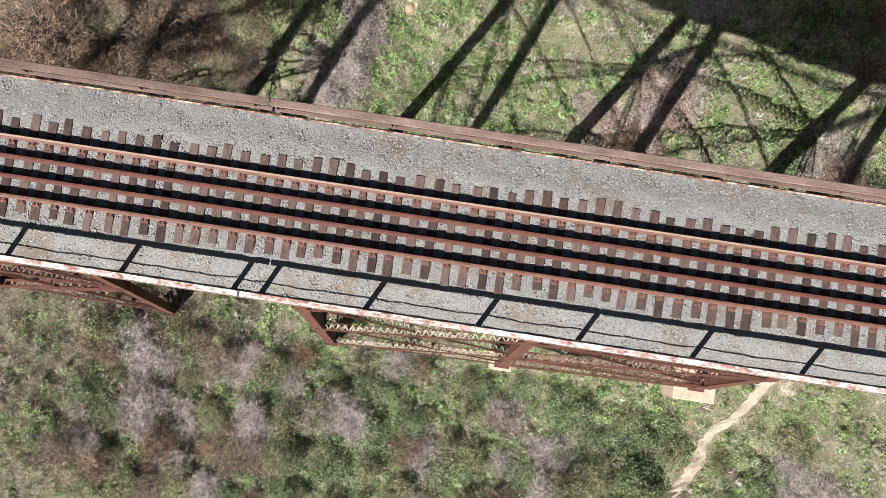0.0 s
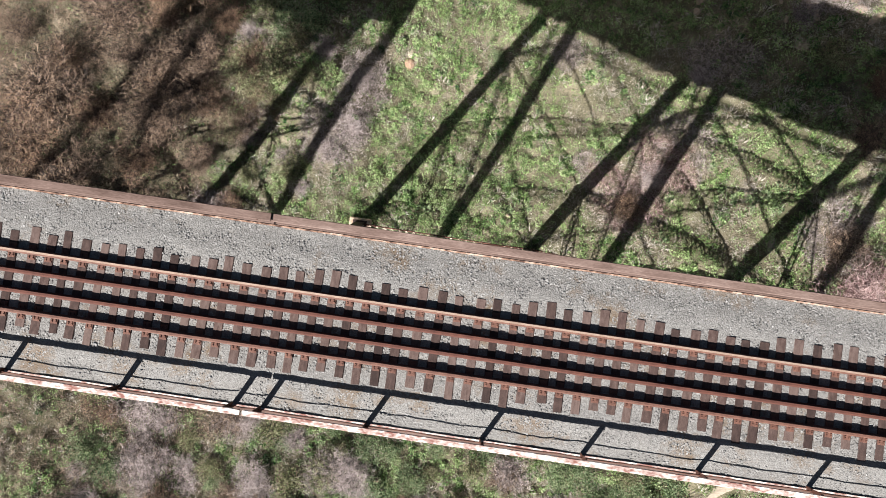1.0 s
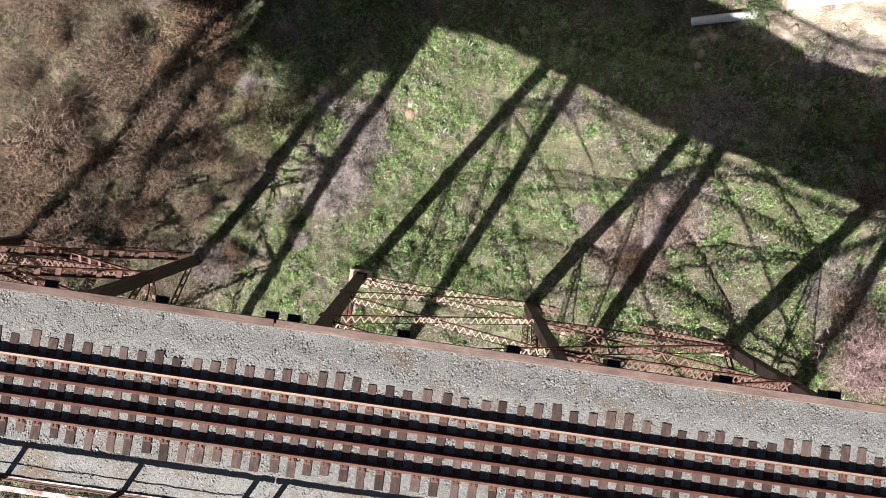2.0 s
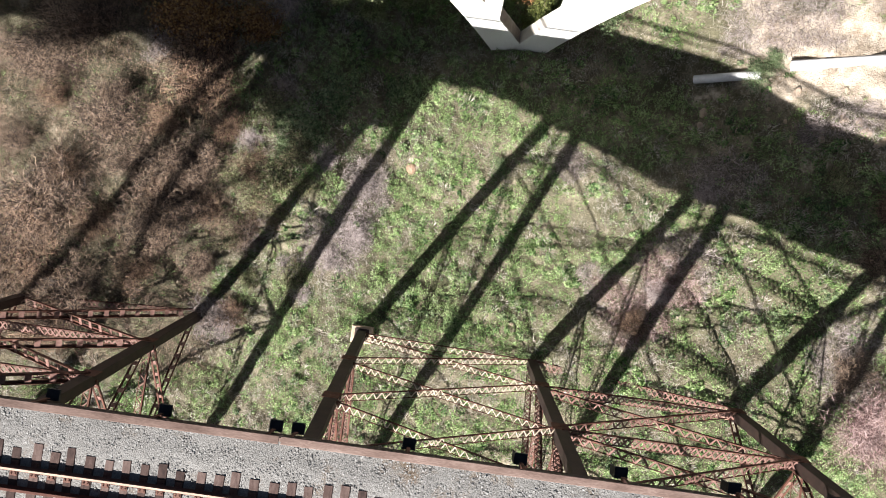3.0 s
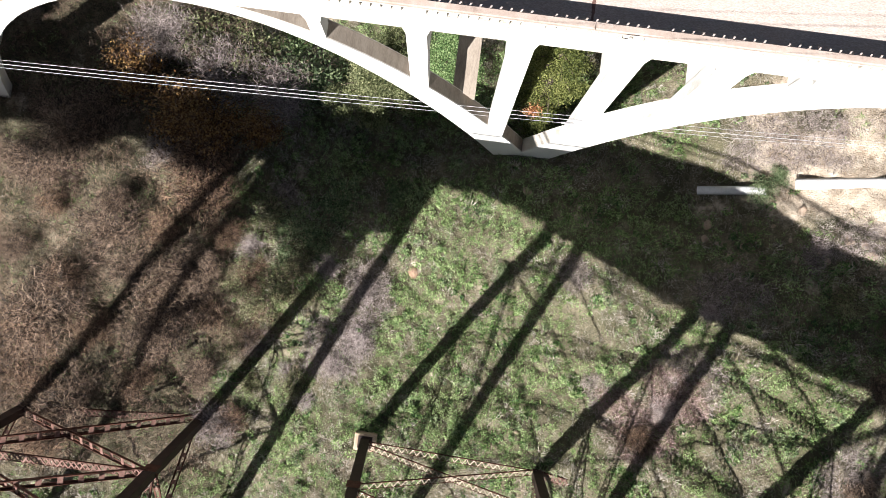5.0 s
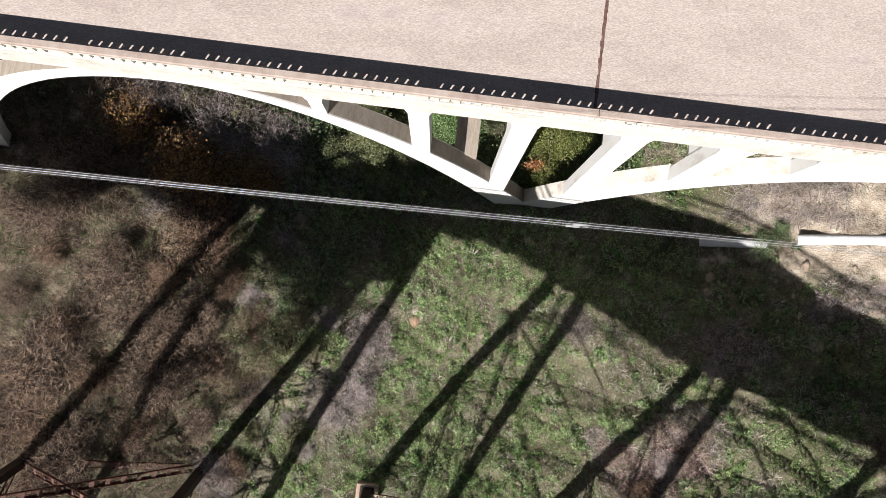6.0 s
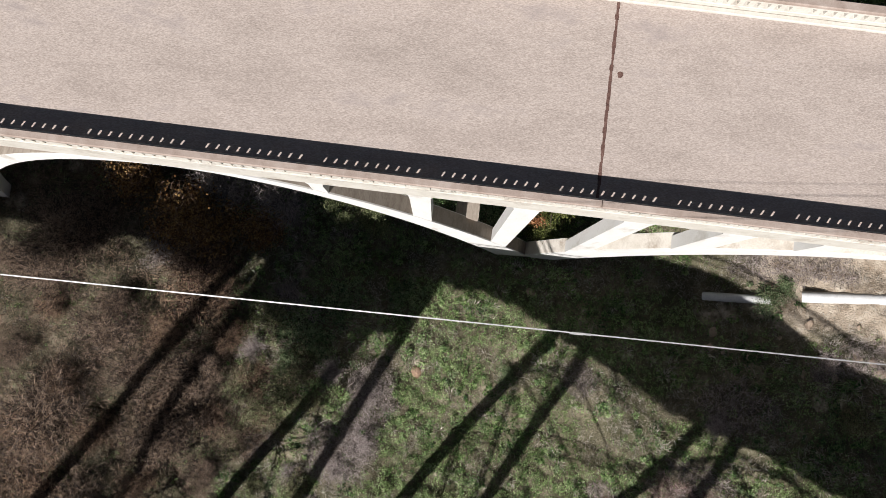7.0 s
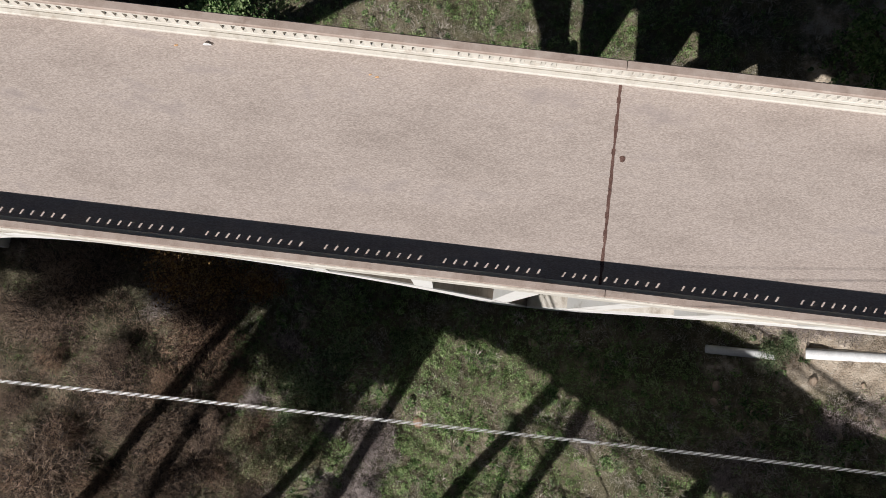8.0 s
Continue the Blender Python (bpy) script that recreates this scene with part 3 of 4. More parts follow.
# ribs, two per arch
def arch(x, xc, half, spring, crown, power):
    return spring + (crown - spring) * (1 - abs((x - xc) / half) ** power)


def lean(z):
    """The faces of ribs and columns stand slightly outward at the foot."""
    return 0.002 * (15.4 - z)


def rib(x_from, x_to, inner, outer, y0, y1, out, back):
    """An arch rib between the curves inner (soffit) and outer, from y0 to y1; out is the side that leans (-1 near, 1 far)."""
    rings, tops = [], []
    n = 56
    for i in range(n + 1):
        x = x_from + (x_to - x_from) * i / n
        zi, zo = inner(x), min(outer(x), 15.42)
        zo = max(zo, zi + 0.3)
        a0, a1 = (lean(zi), lean(zo)) if out < 0 else (0, 0)
        b0, b1 = (lean(zi), lean(zo)) if out > 0 else (0, 0)
        rings.append([(x, y0 - a0, zi), (x, y1 + b0, zi), (x, y1 + b1, zo), (x, y0 - a1, zo)])
        tops.append([(x, y0 - a1 + 0.05, zo + 0.001), (x, y1 + b1 - 0.02, zo + 0.001), (x, y1 + b1 - 0.02, zo + 0.012), (x, y0 - a1 + 0.05, zo + 0.012)])
    ob = part("arch_rib", Geo().loft(rings), CONCRETE, road_bridge)
    part("rib_back", Geo().loft(tops), back, ob, "stained top of the rib")


def west_in(x):
    return max(arch(x, -11.9, 11.6, -2.5, 15.0, 1.95) if x > -11.9 else arch(x, -11.9, 14.2, -2.5, 15.0, 2.0), -4.0)


def west_out(x):
    return max(arch(x, -11.9, 13.3, -2.0, 15.5, 2.0) if x > -11.9 else arch(x, -11.9, 15.9, -2.5, 15.5, 2.0), -3.7)


def east_in(x):
    return max(arch(x, 13.5, 11.9, -2.0, 13.9, 2.4), -4.0)


def east_out(x):
    return max(arch(x, 13.5, 13.6, -2.0, 14.4, 2.6), -3.7)


COLS = [(-7.43, 0.44), (-4.25, 0.66), (-1.0, 0.77), (2.36, 0.82), (5.41, 0.96), (8.3, 0.7), (-19.0, 0.6), (-22.4, 0.7)]
for y0, y1, out in ((21.33, 21.96, -1), (27.3, 27.93, 1)):
    rib(-27.6, 1.2, west_in, west_out, y0, y1, out, BOARDED_SHADED)
    rib(0.3, 27.5, east_in, east_out, y0, y1, out, RIB_PALE)
    for cx, w in COLS:
        base = min((west_out if cx < 0.8 else east_out)(cx), 15.0) - 1.0
        g = Geo()
        rings = []
        for z, h in ((base, 0), (14.7, 0), (15.39, 0.14)):
            a, b = (lean(z), 0) if out < 0 else (0, lean(z))
            rings.append([(cx + s * (w / 2 + h), y, z) for s, y in ((-1, y0 - a + 0.012), (1, y0 - a + 0.012), (1, y1 + b - 0.12), (-1, y1 + b - 0.12))])
        part("spandrel_column", g.loft(rings), CONCRETE, road_bridge)
    part("fascia_beam", Geo().box(RX0, RX1, y0 - 0.02, y1, 15.36, 15.72), CONCRETE, road_bridge)
for cx, w in COLS:
    low = max((west_out if cx < 0.8 else east_out)(cx) - 0.3, 11.6)
    part("cross_wall", Geo().box(cx - w / 2 + 0.03, cx + w / 2 - 0.03, 21.83, 27.43, low, 15.345), CONCRETE, road_bridge, "transverse concrete wall between two columns")
# plain concrete strut; the brown puts the deck's shade into its colour
part("cross_strut", Geo().box(-3.05, -2.12, 21.9, 27.36, 6.2, 7.0), BOARDED_SHADED, road_bridge, "concrete strut between the ribs, browned to look shaded")
for x0, x1 in ((-60.0, -27.2), (27.2, 60.0)):
    part("approach_wall", Geo().box(x0, x1, 21.36, 27.9, -4.0, 15.3), CONCRETE, road_bridge)

# ---- overhead wires ----
def wire_at(x):
    """Where the lowest wire hangs at x."""
    return 17.86 + 0.019 * x, 19.85 + 0.07 * x + 0.002 * x * x


for px in (-46.0, 46.0):
    py, top = wire_at(px)
    pz = float(height(px, py))
    thing("utility_pole", "plain wooden utility pole that carries the cables", "utility pole", geo=Geo().tube([(px, py + 0.14, pz - 0.5), (px, py + 0.14, top + 1.0)], [0.18, 0.12], 10), material=BARK)
for k, (dz, rad) in enumerate(((0.0, 0.0048), (0.3, 0.0075), (0.62, 0.0048))):
    pts = []
    for i in range(93):
        x = -46 + 1.0 * i
        y, z = wire_at(x)
        pts.append((x, y + 0.012 * k, z + dz))
    cable = thing("overhead_cable", "thin bright overhead cable strung beside the road bridge", "cable", "overhead cables", geo=Geo().tube(pts, [rad] * len(pts), 5), material=CABLE)
    if k < 2:
        ends = [(x, wire_at(x)[0] + 0.012 * k, wire_at(x)[1] + dz) for x in (-0.2 + 0.12 * k, 0.12 + 0.12 * k)]
        part("splice", Geo().tube(ends, [0.028, 0.028], 6), CABLE, cable)

# ---- ground cover ----
def near_path(x, y):
    """Distance to the footpath's line."""
    t = np.clip((y + 8.5) / 8.5, 0, 1.1)
    px = 11.9 + 2.9 * t + 1.2 * t * t + 0.15 * np.sin(y * 1.7)
    return np.abs(x - px) + 3.0 * np.clip(y + 0.2, 0, 9)


def brushy(x, y):
    """1 where dry brush stands: the west side, and patches elsewhere."""
    w = step(-12.2, -15.0, x + 0.05 * (y - 10) + 1.1 * lumps(x, y, 5.0)) * step(1.5, 4.0, y)
    s = 0.5 * step(-9.0, -13.0, x + 0.6 * lumps(x, y, 4.0)) * step(-0.5, -2.0, y)
    return np.maximum(w, s)


def matted(x, y):
    """1 in the low patches of pale dead growth."""
    p, rough = 0, 0.25 * lumps(x, y, 1.6)
    for cx, cy, rx, ry in ((-6.6, 11.6, 1.0, 2.6), (7.4, 8.8, 1.7, 1.6), (8.9, 10.9, 1.8, 1.9), (6.0, 10.2, 1.0, 1.0), (3.8, 15.6, 0.9, 0.8), (-4.4, -6.6, 1.9, 1.0), (0.6, -8.0, 1.4, 1.0), (6.5, -6.8, 1.3, 1.2), (15.8, 8.0, 1.4, 1.8), (18.5, -7.0, 2.0, 1.5), (10.5, 15.5, 1.6, 1.2), (12.0, 22.4, 2.4, 1.4), (17.2, 23.6, 2.0, 1.5), (14.6, 18.2, 1.6, 0.8), (-6.0, 13.6, 1.3, 1.5), (-8.2, 10.4, 0.9, 1.6)):
        p = np.maximum(p, step(1.25, 0.6, ((x - cx) / rx) ** 2 + ((y - cy) / ry) ** 2 + rough))
    return p


def lush(x, y):
    """Share of green against dry stalks, 0 to 1."""
    meadow = np.exp(-((x + 3.5) / 6.0) ** 2 - ((y - 11) / 9.0) ** 2)
    under_arch = np.exp(-((x - 5.0) / 6.0) ** 2 - ((y - 18.5) / 3.2) ** 2)
    return np.clip(0.58 + 0.34 * meadow + 0.8 * under_arch - 0.22 * step(-7.0, -10.0, x) + 0.65 * lumps(x + 5, y, 4.6) + 0.5 * lumps(x, y + 9, 2.1) + 0.2 * lumps(x + 2, y, 0.8) - 1.1 * step(7.5, 11, x) * step(18.0, 20.0, y), 0, 1)


def turf(x, y):
    """How high the low growth stands over the soil: hummocks of half a metre to a metre and a half, with hollows between."""
    a = np.clip(0.42 + 0.62 * lumps(x + 3, y - 8, 1.15), 0, 1.25)
    b = np.clip(0.4 + 0.7 * lumps(x - 11, y + 4, 0.62), 0, 1.2)
    return (0.06 + 0.26 * a * (0.45 + 0.55 * b)) * (1 - 0.7 * np.clip(sandy(x, y), 0, 1))


def scatter(n, r, keep, x0=-27.0, x1=21.0, y0=-14.8, y1=38.0):
    x, y = r.uniform(x0, x1, n), r.uniform(y0, y1, n)
    k = r.uniform(0, 1, n) < keep(x, y)
    return x[k], y[k]


def open_ground(x, y):
    return (near_path(x, y) > 0.42) * (sandy(x, y) < 0.75) * (1 - 0.6 * step(0.35, 0.6, sandy(x, y)))


def blade_mesh(name, x, y, z, length, width, up, material, r):
    """Single grass blades."""
    n = len(x)
    a, b = r.uniform(0, 6.283, n), r.uniform(0, 6.283, n)
    e = r.uniform(up[0], up[1], n)
    tip = np.stack([x + np.cos(a) * np.cos(e) * length, y + np.sin(a) * np.cos(e) * length, z + np.sin(e) * length], -1)
    s = np.stack([np.cos(b) * width, np.sin(b) * width, 0 * x], -1)
    c = np.stack([x, y, z], -1)
    v = np.stack([c - s, c + s, tip], 1).reshape(-1, 3)
    return quick_mesh(name, v, np.arange(3 * n).reshape(-1, 3), material)


def leaf_mesh(name, x, y, z, size, material, r, tilt=0.7):
    """Small pointed leaves, four corners each."""
    n = len(x)
    a, e, w = r.uniform(0, 6.283, n), r.uniform(-tilt, tilt, n), r.uniform(-tilt, tilt, n)
    d = np.stack([np.cos(a) * np.cos(e), np.sin(a) * np.cos(e), np.sin(e)], -1) * size[:, None]
    s = np.stack([-np.sin(a) * np.cos(w), np.cos(a) * np.cos(w), np.sin(w)], -1) * (size * 0.36)[:, None]
    c = np.stack([x, y, z], -1)
    v = np.stack([c - d * 0.5, c + s, c + d * 0.5, c - s], 1).reshape(-1, 3)
    return quick_mesh(name, v, np.arange(4 * n).reshape(-1, 4), material)


def twig_mesh(name, x, y, z, length, width, up, material, r, a=None):
    """Bent twigs: a flat strip of two lengths."""
    n = len(x)
    a = r.uniform(0, 6.283, n) if a is None else a
    e = r.uniform(up[0], up[1], n)
    b, f = a + r.uniform(-0.7, 0.7, n), e - r.uniform(0.0, 0.7, n)
    d = np.stack([np.cos(a) * np.cos(e), np.sin(a) * np.cos(e), np.sin(e)], -1) * (length * 0.55)[:, None]
    g = np.stack([np.cos(b) * np.cos(f), np.sin(b) * np.cos(f), np.sin(f)], -1) * (length * 0.45)[:, None]
    s = np.stack([-np.sin(a), np.cos(a), r.uniform(-0.5, 0.5, n)], -1) * width[:, None]
    c = np.stack([x, y, z], -1)
    m, t = c + d, c + d + g
    v = np.stack([c - s, c + s, m + s * 0.8, m - s * 0.8, t], 1).reshape(-1, 3)
    k = 5 * np.arange(n)[:, None]
    return quick_mesh(name, v, np.concatenate([k + np.array([[0, 1, 2]]), k + np.array([[0, 2, 3]]), k + np.array([[3, 2, 4]])]), material)


GRASS = leafy("fresh_grass", (0.075, 0.16, 0.042), (0.325, 0.48, 0.165), (0.62, 0.75, 0.39))
WEED = leafy("broad_weed_leaves", (0.032, 0.085, 0.028), (0.19, 0.325, 0.108), (0.5, 0.64, 0.31))
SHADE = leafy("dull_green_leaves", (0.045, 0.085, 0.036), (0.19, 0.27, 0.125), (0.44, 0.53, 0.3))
OLIVE = leafy("olive_leaves", (0.06, 0.078, 0.034), (0.22, 0.25, 0.11), (0.47, 0.49, 0.27))
HAY = leafy("dry_grass_stalks", (0.26, 0.205, 0.15), (0.54, 0.475, 0.395), (0.8, 0.745, 0.665), 0.7, 0.35, 0.2)
STICK = leafy("dead_brush_twigs", (0.026, 0.017, 0.013), (0.125, 0.082, 0.058), (0.4, 0.29, 0.21), 0.5, 0.45, 0.05)
STICK_GREY = leafy("grey_bare_twigs", (0.13, 0.105, 0.098), (0.36, 0.295, 0.275), (0.62, 0.53, 0.5), 0.5, 0.45, 0.05)
STICK_RED = leafy("russet_twigs", (0.036, 0.02, 0.014), (0.155, 0.093, 0.062), (0.42, 0.28, 0.185), 0.5, 0.45, 0.08)
STICK_ROSE = leafy("rosy_dead_stems", (0.13, 0.07, 0.064), (0.4, 0.26, 0.245), (0.68, 0.51, 0.48), 0.5, 0.45, 0.05)
AMBER = leafy("amber_dry_leaves", (0.13, 0.06, 0.022), (0.34, 0.175, 0.06), (0.6, 0.38, 0.15), 1.2, 0.4, 0.3)
RUSSET = leafy("dead_orange_needles", (0.2, 0.07, 0.025), (0.46, 0.19, 0.08), (0.75, 0.42, 0.22), 1.2, 0.4, 0.3)
CONIFER = leafy("yellow_green_needles", (0.05, 0.07, 0.017), (0.16, 0.19, 0.05), (0.36, 0.38, 0.13))

def tufts(n, r, keep, per, spread):
    """Points in tufts: the tuft centres are kept by the chance keep()."""
    cx, cy = scatter(n, r, keep)
    x, y = np.repeat(cx, per), np.repeat(cy, per)
    return x + r.normal(0, spread, len(x)), y + r.normal(0, spread, len(x))


r = np.random.RandomState(21)
x, y = tufts(62000, r, lambda x, y: open_ground(x, y) * (lush(x, y) * (1 - 0.8 * brushy(x, y)) * (1 - 0.85 * matted(x, y))), 10, 0.055)
n = len(x)
tagged(new("grass", blade_mesh("grass", x, y, height(x, y) + turf(x, y) * r.uniform(0.0, 0.75, n), r.uniform(0.12, 0.32, n), r.uniform(0.008, 0.017, n), (0.1, 1.3), GRASS, r)), "fresh green winter grass on the gully floor", "grass", kind="stuff")
x, y = scatter(700000, r, lambda x, y: open_ground(x, y) * np.clip(lush(x, y) * 1.25 - 0.12, 0, 1) ** 1.3 * (1 - 0.9 * brushy(x, y)) * (1 - 0.9 * matted(x, y)) * step(0.1, 0.26, turf(x, y)))
n = len(x)
tagged(new("clover", leaf_mesh("clover", x, y, height(x, y) + turf(x, y) * r.uniform(0.45, 1.0, n), r.uniform(0.045, 0.105, n), GRASS, r, 0.45)), "carpet of short bright green leaves", "ground cover", kind="stuff")
x, y = tufts(27000, r, lambda x, y: open_ground(x, y) * np.clip(lush(x + 2, y + 1) * 1.1 - 0.1, 0, 1) * (1 - 0.85 * brushy(x, y)) * (1 - 0.9 * matted(x, y)), 12, 0.1)
n = len(x)
tagged(new("weeds", leaf_mesh("weeds", x, y, height(x, y) + turf(x, y) * 0.8 + r.uniform(-0.1, 0.3, n) * (0.6 + 0.6 * lumps(x, y, 1.3)).clip(0.1, 1.3), r.uniform(0.035, 0.09, n), WEED, r)), "low broad-leaved green weeds among the grass", "weeds", kind="stuff")
x, y = tufts(66000, r, lambda x, y: np.maximum(open_ground(x, y), 0.85 * (near_path(x, y) > 0.42)) * (0.05 + 0.95 * (1 - lush(x, y)) ** 1.4) * (1 - 0.9 * brushy(x, y)), 9, 0.12)
n = len(x)
tagged(new("dry_grass", blade_mesh("dry_grass", x, y, height(x, y) + turf(x, y) * r.uniform(0.1, 0.85, n), r.uniform(0.12, 0.34, n), r.uniform(0.005, 0.011, n), (0.0, 0.9), HAY, r)), "pale dry grass stalks and litter", "dry grass", kind="stuff")
x, y = scatter(560000, r, lambda x, y: matted(x, y), -12, 21, -12, 27)
n = len(x)
rosy = ((x - 8.0) / 2.4) ** 2 + ((y - 9.6) / 2.5) ** 2 + 0.5 * lumps(x, y, 1.2) < 1.0
for name, keep, twig, label in (("dead_growth", ~rosy, STICK_GREY, "matted pinkish-grey dead growth"), ("rosy_growth", rosy, STICK_ROSE, "matted rosy-brown dead stems")):
    x1, y1 = x[keep], y[keep]
    n = len(x1)
    tagged(new(name, twig_mesh(name, x1, y1, height(x1, y1) + r.uniform(0, 1, n) * (0.1 + 1.4 * turf(x1, y1)), r.uniform(0.15, 0.42, n), r.uniform(0.004, 0.008, n), (-0.1, 0.9), twig, r)), label, "dead plants", kind="stuff")
x, y = scatter(430000, r, lambda x, y: open_ground(x, y) * (brushy(x, y) * 0.95 + 0.03))
n = len(x)
mound = (np.clip(0.75 + 0.95 * lumps(x, y, 2.6), 0.05, 2.0) * (0.55 + 0.45 * np.clip(0.5 + lumps(x + 6, y, 0.9), 0, 1.3)) + 0.05) * brushy(x, y)
tagged(new("brushwood", twig_mesh("brushwood", x, y, height(x, y) + r.uniform(0.15, 1, n) ** 0.7 * mound, r.uniform(0.2, 0.6, n), r.uniform(0.0045, 0.0095, n), (-0.3, 1.0), STICK, r)), "tangled dead brown brushwood", "brushwood", kind="stuff")


# knee-high leafy clumps that stand out of the grass
def clumpy(x, y):
    return open_ground(x, y) * (1 - brushy(x, y)) * (1 - 0.9 * matted(x, y)) * np.clip(0.3 + 0.5 * lumps(x - 7, y + 3, 3.1) + 0.4 * step(-0.5, -3.0, y), 0, 1)


cx, cy = scatter(12500, r, clumpy)
rad = r.uniform(0.1, 0.42, len(cx)) * r.uniform(0.6, 1.0, len(cx))
CLUMPS = (("leafy_clumps", WEED, "knee-high clumps of leafy green weeds", 0), ("dark_clumps", SHADE, "dark green leafy clumps among the grass", 1), ("pale_clumps", HAY, "bleached tussocks of dry grass", 2), ("lime_clumps", GRASS, "bright lime-green tufts of young growth", 3))
for name, leaf, label, pick in CLUMPS:
    s = np.arange(len(cx)) % 4 == pick
    k = np.repeat(np.flatnonzero(s), 46)
    n = len(k)
    d = r.normal(0, 1, (n, 3))
    d = d / np.linalg.norm(d, axis=1)[:, None] * (r.uniform(0.3, 1, n) ** 0.5)[:, None]
    x, y = cx[k] + d[:, 0] * rad[k], cy[k] + d[:, 1] * rad[k]
    z = height(x, y) + np.abs(d[:, 2]) * rad[k] * 1.3
    me = twig_mesh(name, x, y, z - 0.1, r.uniform(0.2, 0.45, n), r.uniform(0.008, 0.014, n), (0.3, 1.3), leaf, r, np.arctan2(d[:, 1], d[:, 0])) if pick == 2 else leaf_mesh(name, x, y, z, r.uniform(0.07, 0.13, n), leaf, r)
    tagged(new(name, me), label, "plants", kind="stuff")


# ---- shrubs and trees ----
def shrub_parts(seed, radius, tall, stems, twigs, leaves, stick, leaf, leaf_size=0.09):
    """Stems that fan out from the base, fine twigs along them and, if any, leaves at their ends: a list of (name, mesh)."""
    rr = np.random.RandomState(seed)
    g = Geo()
    tips = []
    for i in range(stems):
        a, lean_out = rr.uniform(0, 6.283), rr.uniform(0.15, 1.0) ** 0.7
        reach, top = radius * lean_out * 0.85, tall * (1.05 - 0.55 * lean_out ** 2) * rr.uniform(0.75, 1.05)
        pts = []
        for j in range(5):
            u = j / 4
            pts.append((math.cos(a) * reach * u ** 1.2 + rr.uniform(-0.06, 0.06), math.sin(a) * reach * u ** 1.2 + rr.uniform(-0.06, 0.06), -0.15 + (top + 0.15) * u))
            if j:
                tips.append(pts[-1])
        g.tube(pts, [0.026, 0.018, 0.012, 0.008, 0.004], 3)
    tips = np.array(tips)
    k = rr.randint(0, len(tips), twigs)
    base = tips[k] + rr.normal(0, 0.15 * radius, (twigs, 3)) * np.array([1, 1, 0.6])
    out_a = np.arctan2(base[:, 1], base[:, 0]) + rr.normal(0, 1.3, twigs)
    made = [("stem", g.mesh("stem", stick)), ("branchwork", twig_mesh("branchwork", base[:, 0], base[:, 1], np.maximum(base[:, 2], 0.05), rr.uniform(0.18, 0.55, twigs) * (0.5 + 0.3 * radius), rr.uniform(0.0045, 0.0105, twigs), (-0.3, 1.0), stick, rr, out_a))]
    if leaves:
        k = rr.randint(0, len(tips), leaves)
        c = tips[k] + rr.normal(0, 0.17 * radius, (leaves, 3)) * np.array([1, 1, 0.55])
        made.append(("foliage", leaf_mesh("foliage", c[:, 0], c[:, 1], np.maximum(c[:, 2], 0.05), rr.uniform(0.6, 1.4, leaves) * leaf_size, leaf, rr, 0.9)))
    return made


def place_shrub(parts, name, label, category, group, x, y, scale, turn):
    ob = thing(name, label, category, group, at=(x, y, float(height(x, y)) - 0.05))
    ob.scale, ob.rotation_euler = (scale, scale, scale * 0.95), (0, 0, turn)
    for nm, me in parts:
        p = new(nm, me)
        p.parent = ob
        p["kind"] = "stuff"
    return ob


kinds = {
    "brown": (shrub_parts(1, 1.7, 1.9, 28, 3300, 0, STICK, None), "leafless_shrub", "leafless brown twiggy shrub on the gully side", "shrub", "bare shrubs"),
    "brown2": (shrub_parts(2, 1.5, 1.6, 24, 2900, 300, STICK_RED, OLIVE, 0.05), "leafless_shrub", "russet twiggy shrub with a few dry leaves", "shrub", "bare shrubs"),
    "grey": (shrub_parts(3, 1.3, 1.2, 24, 2500, 0, STICK_GREY, None), "grey_shrub", "pale grey bare shrub with fine twigs", "shrub", "grey shrubs"),
    "olive": (shrub_parts(4, 1.3, 1.3, 22, 700, 3000, STICK, OLIVE, 0.08), "olive_shrub", "olive-green leafy shrub in the scrub", "shrub", "green shrubs"),
    "green": (shrub_parts(5, 1.25, 1.0, 20, 300, 3200, STICK, SHADE, 0.085), "green_shrub", "dark green leafy shrub among weeds", "shrub", "green shrubs"),
    "tall_grey": (shrub_parts(7, 2.3, 3.4, 40, 4600, 0, STICK_GREY, None), "grey_shrub", "tall pale grey bare shrub with fine twigs", "shrub", "grey shrubs"),
    "thicket": (shrub_parts(9, 2.0, 3.3, 36, 5000, 0, STICK, None), "leafless_thicket", "tall leafless brown thicket of fine tangled twigs", "shrub", "bare shrubs"),
    "russet": (shrub_parts(10, 1.8, 2.8, 32, 4200, 500, STICK_RED, OLIVE, 0.05), "leafless_thicket", "tall russet thicket with a few dry leaves", "shrub", "bare shrubs"),
    "tall_olive": (shrub_parts(11, 1.7, 2.7, 30, 1600, 4200, STICK, OLIVE, 0.075), "olive_shrub", "tall olive-green shrub mixed with bare twigs", "shrub", "green shrubs"),
    "rosy": (shrub_parts(8, 2.1, 2.2, 40, 5200, 0, STICK_ROSE, None), "rosy_shrub", "rounded leafless shrub of fine rosy-brown twigs", "shrub", "bare shrubs"),
    "amber": (shrub_parts(6, 1.5, 3.0, 34, 1300, 4200, STICK_RED, AMBER, 0.095), "amber_shrub", "tall amber-brown shrub with dry leaves by the arch", "shrub", "amber shrubs"),
}


def put(kind, x, y, scale=1.0):
    parts, name, label, category, group = kinds[kind]
    place_shrub(parts, name, label, category, group, x, y, scale, (x * 7.3 + y * 3.1) % 6.28)


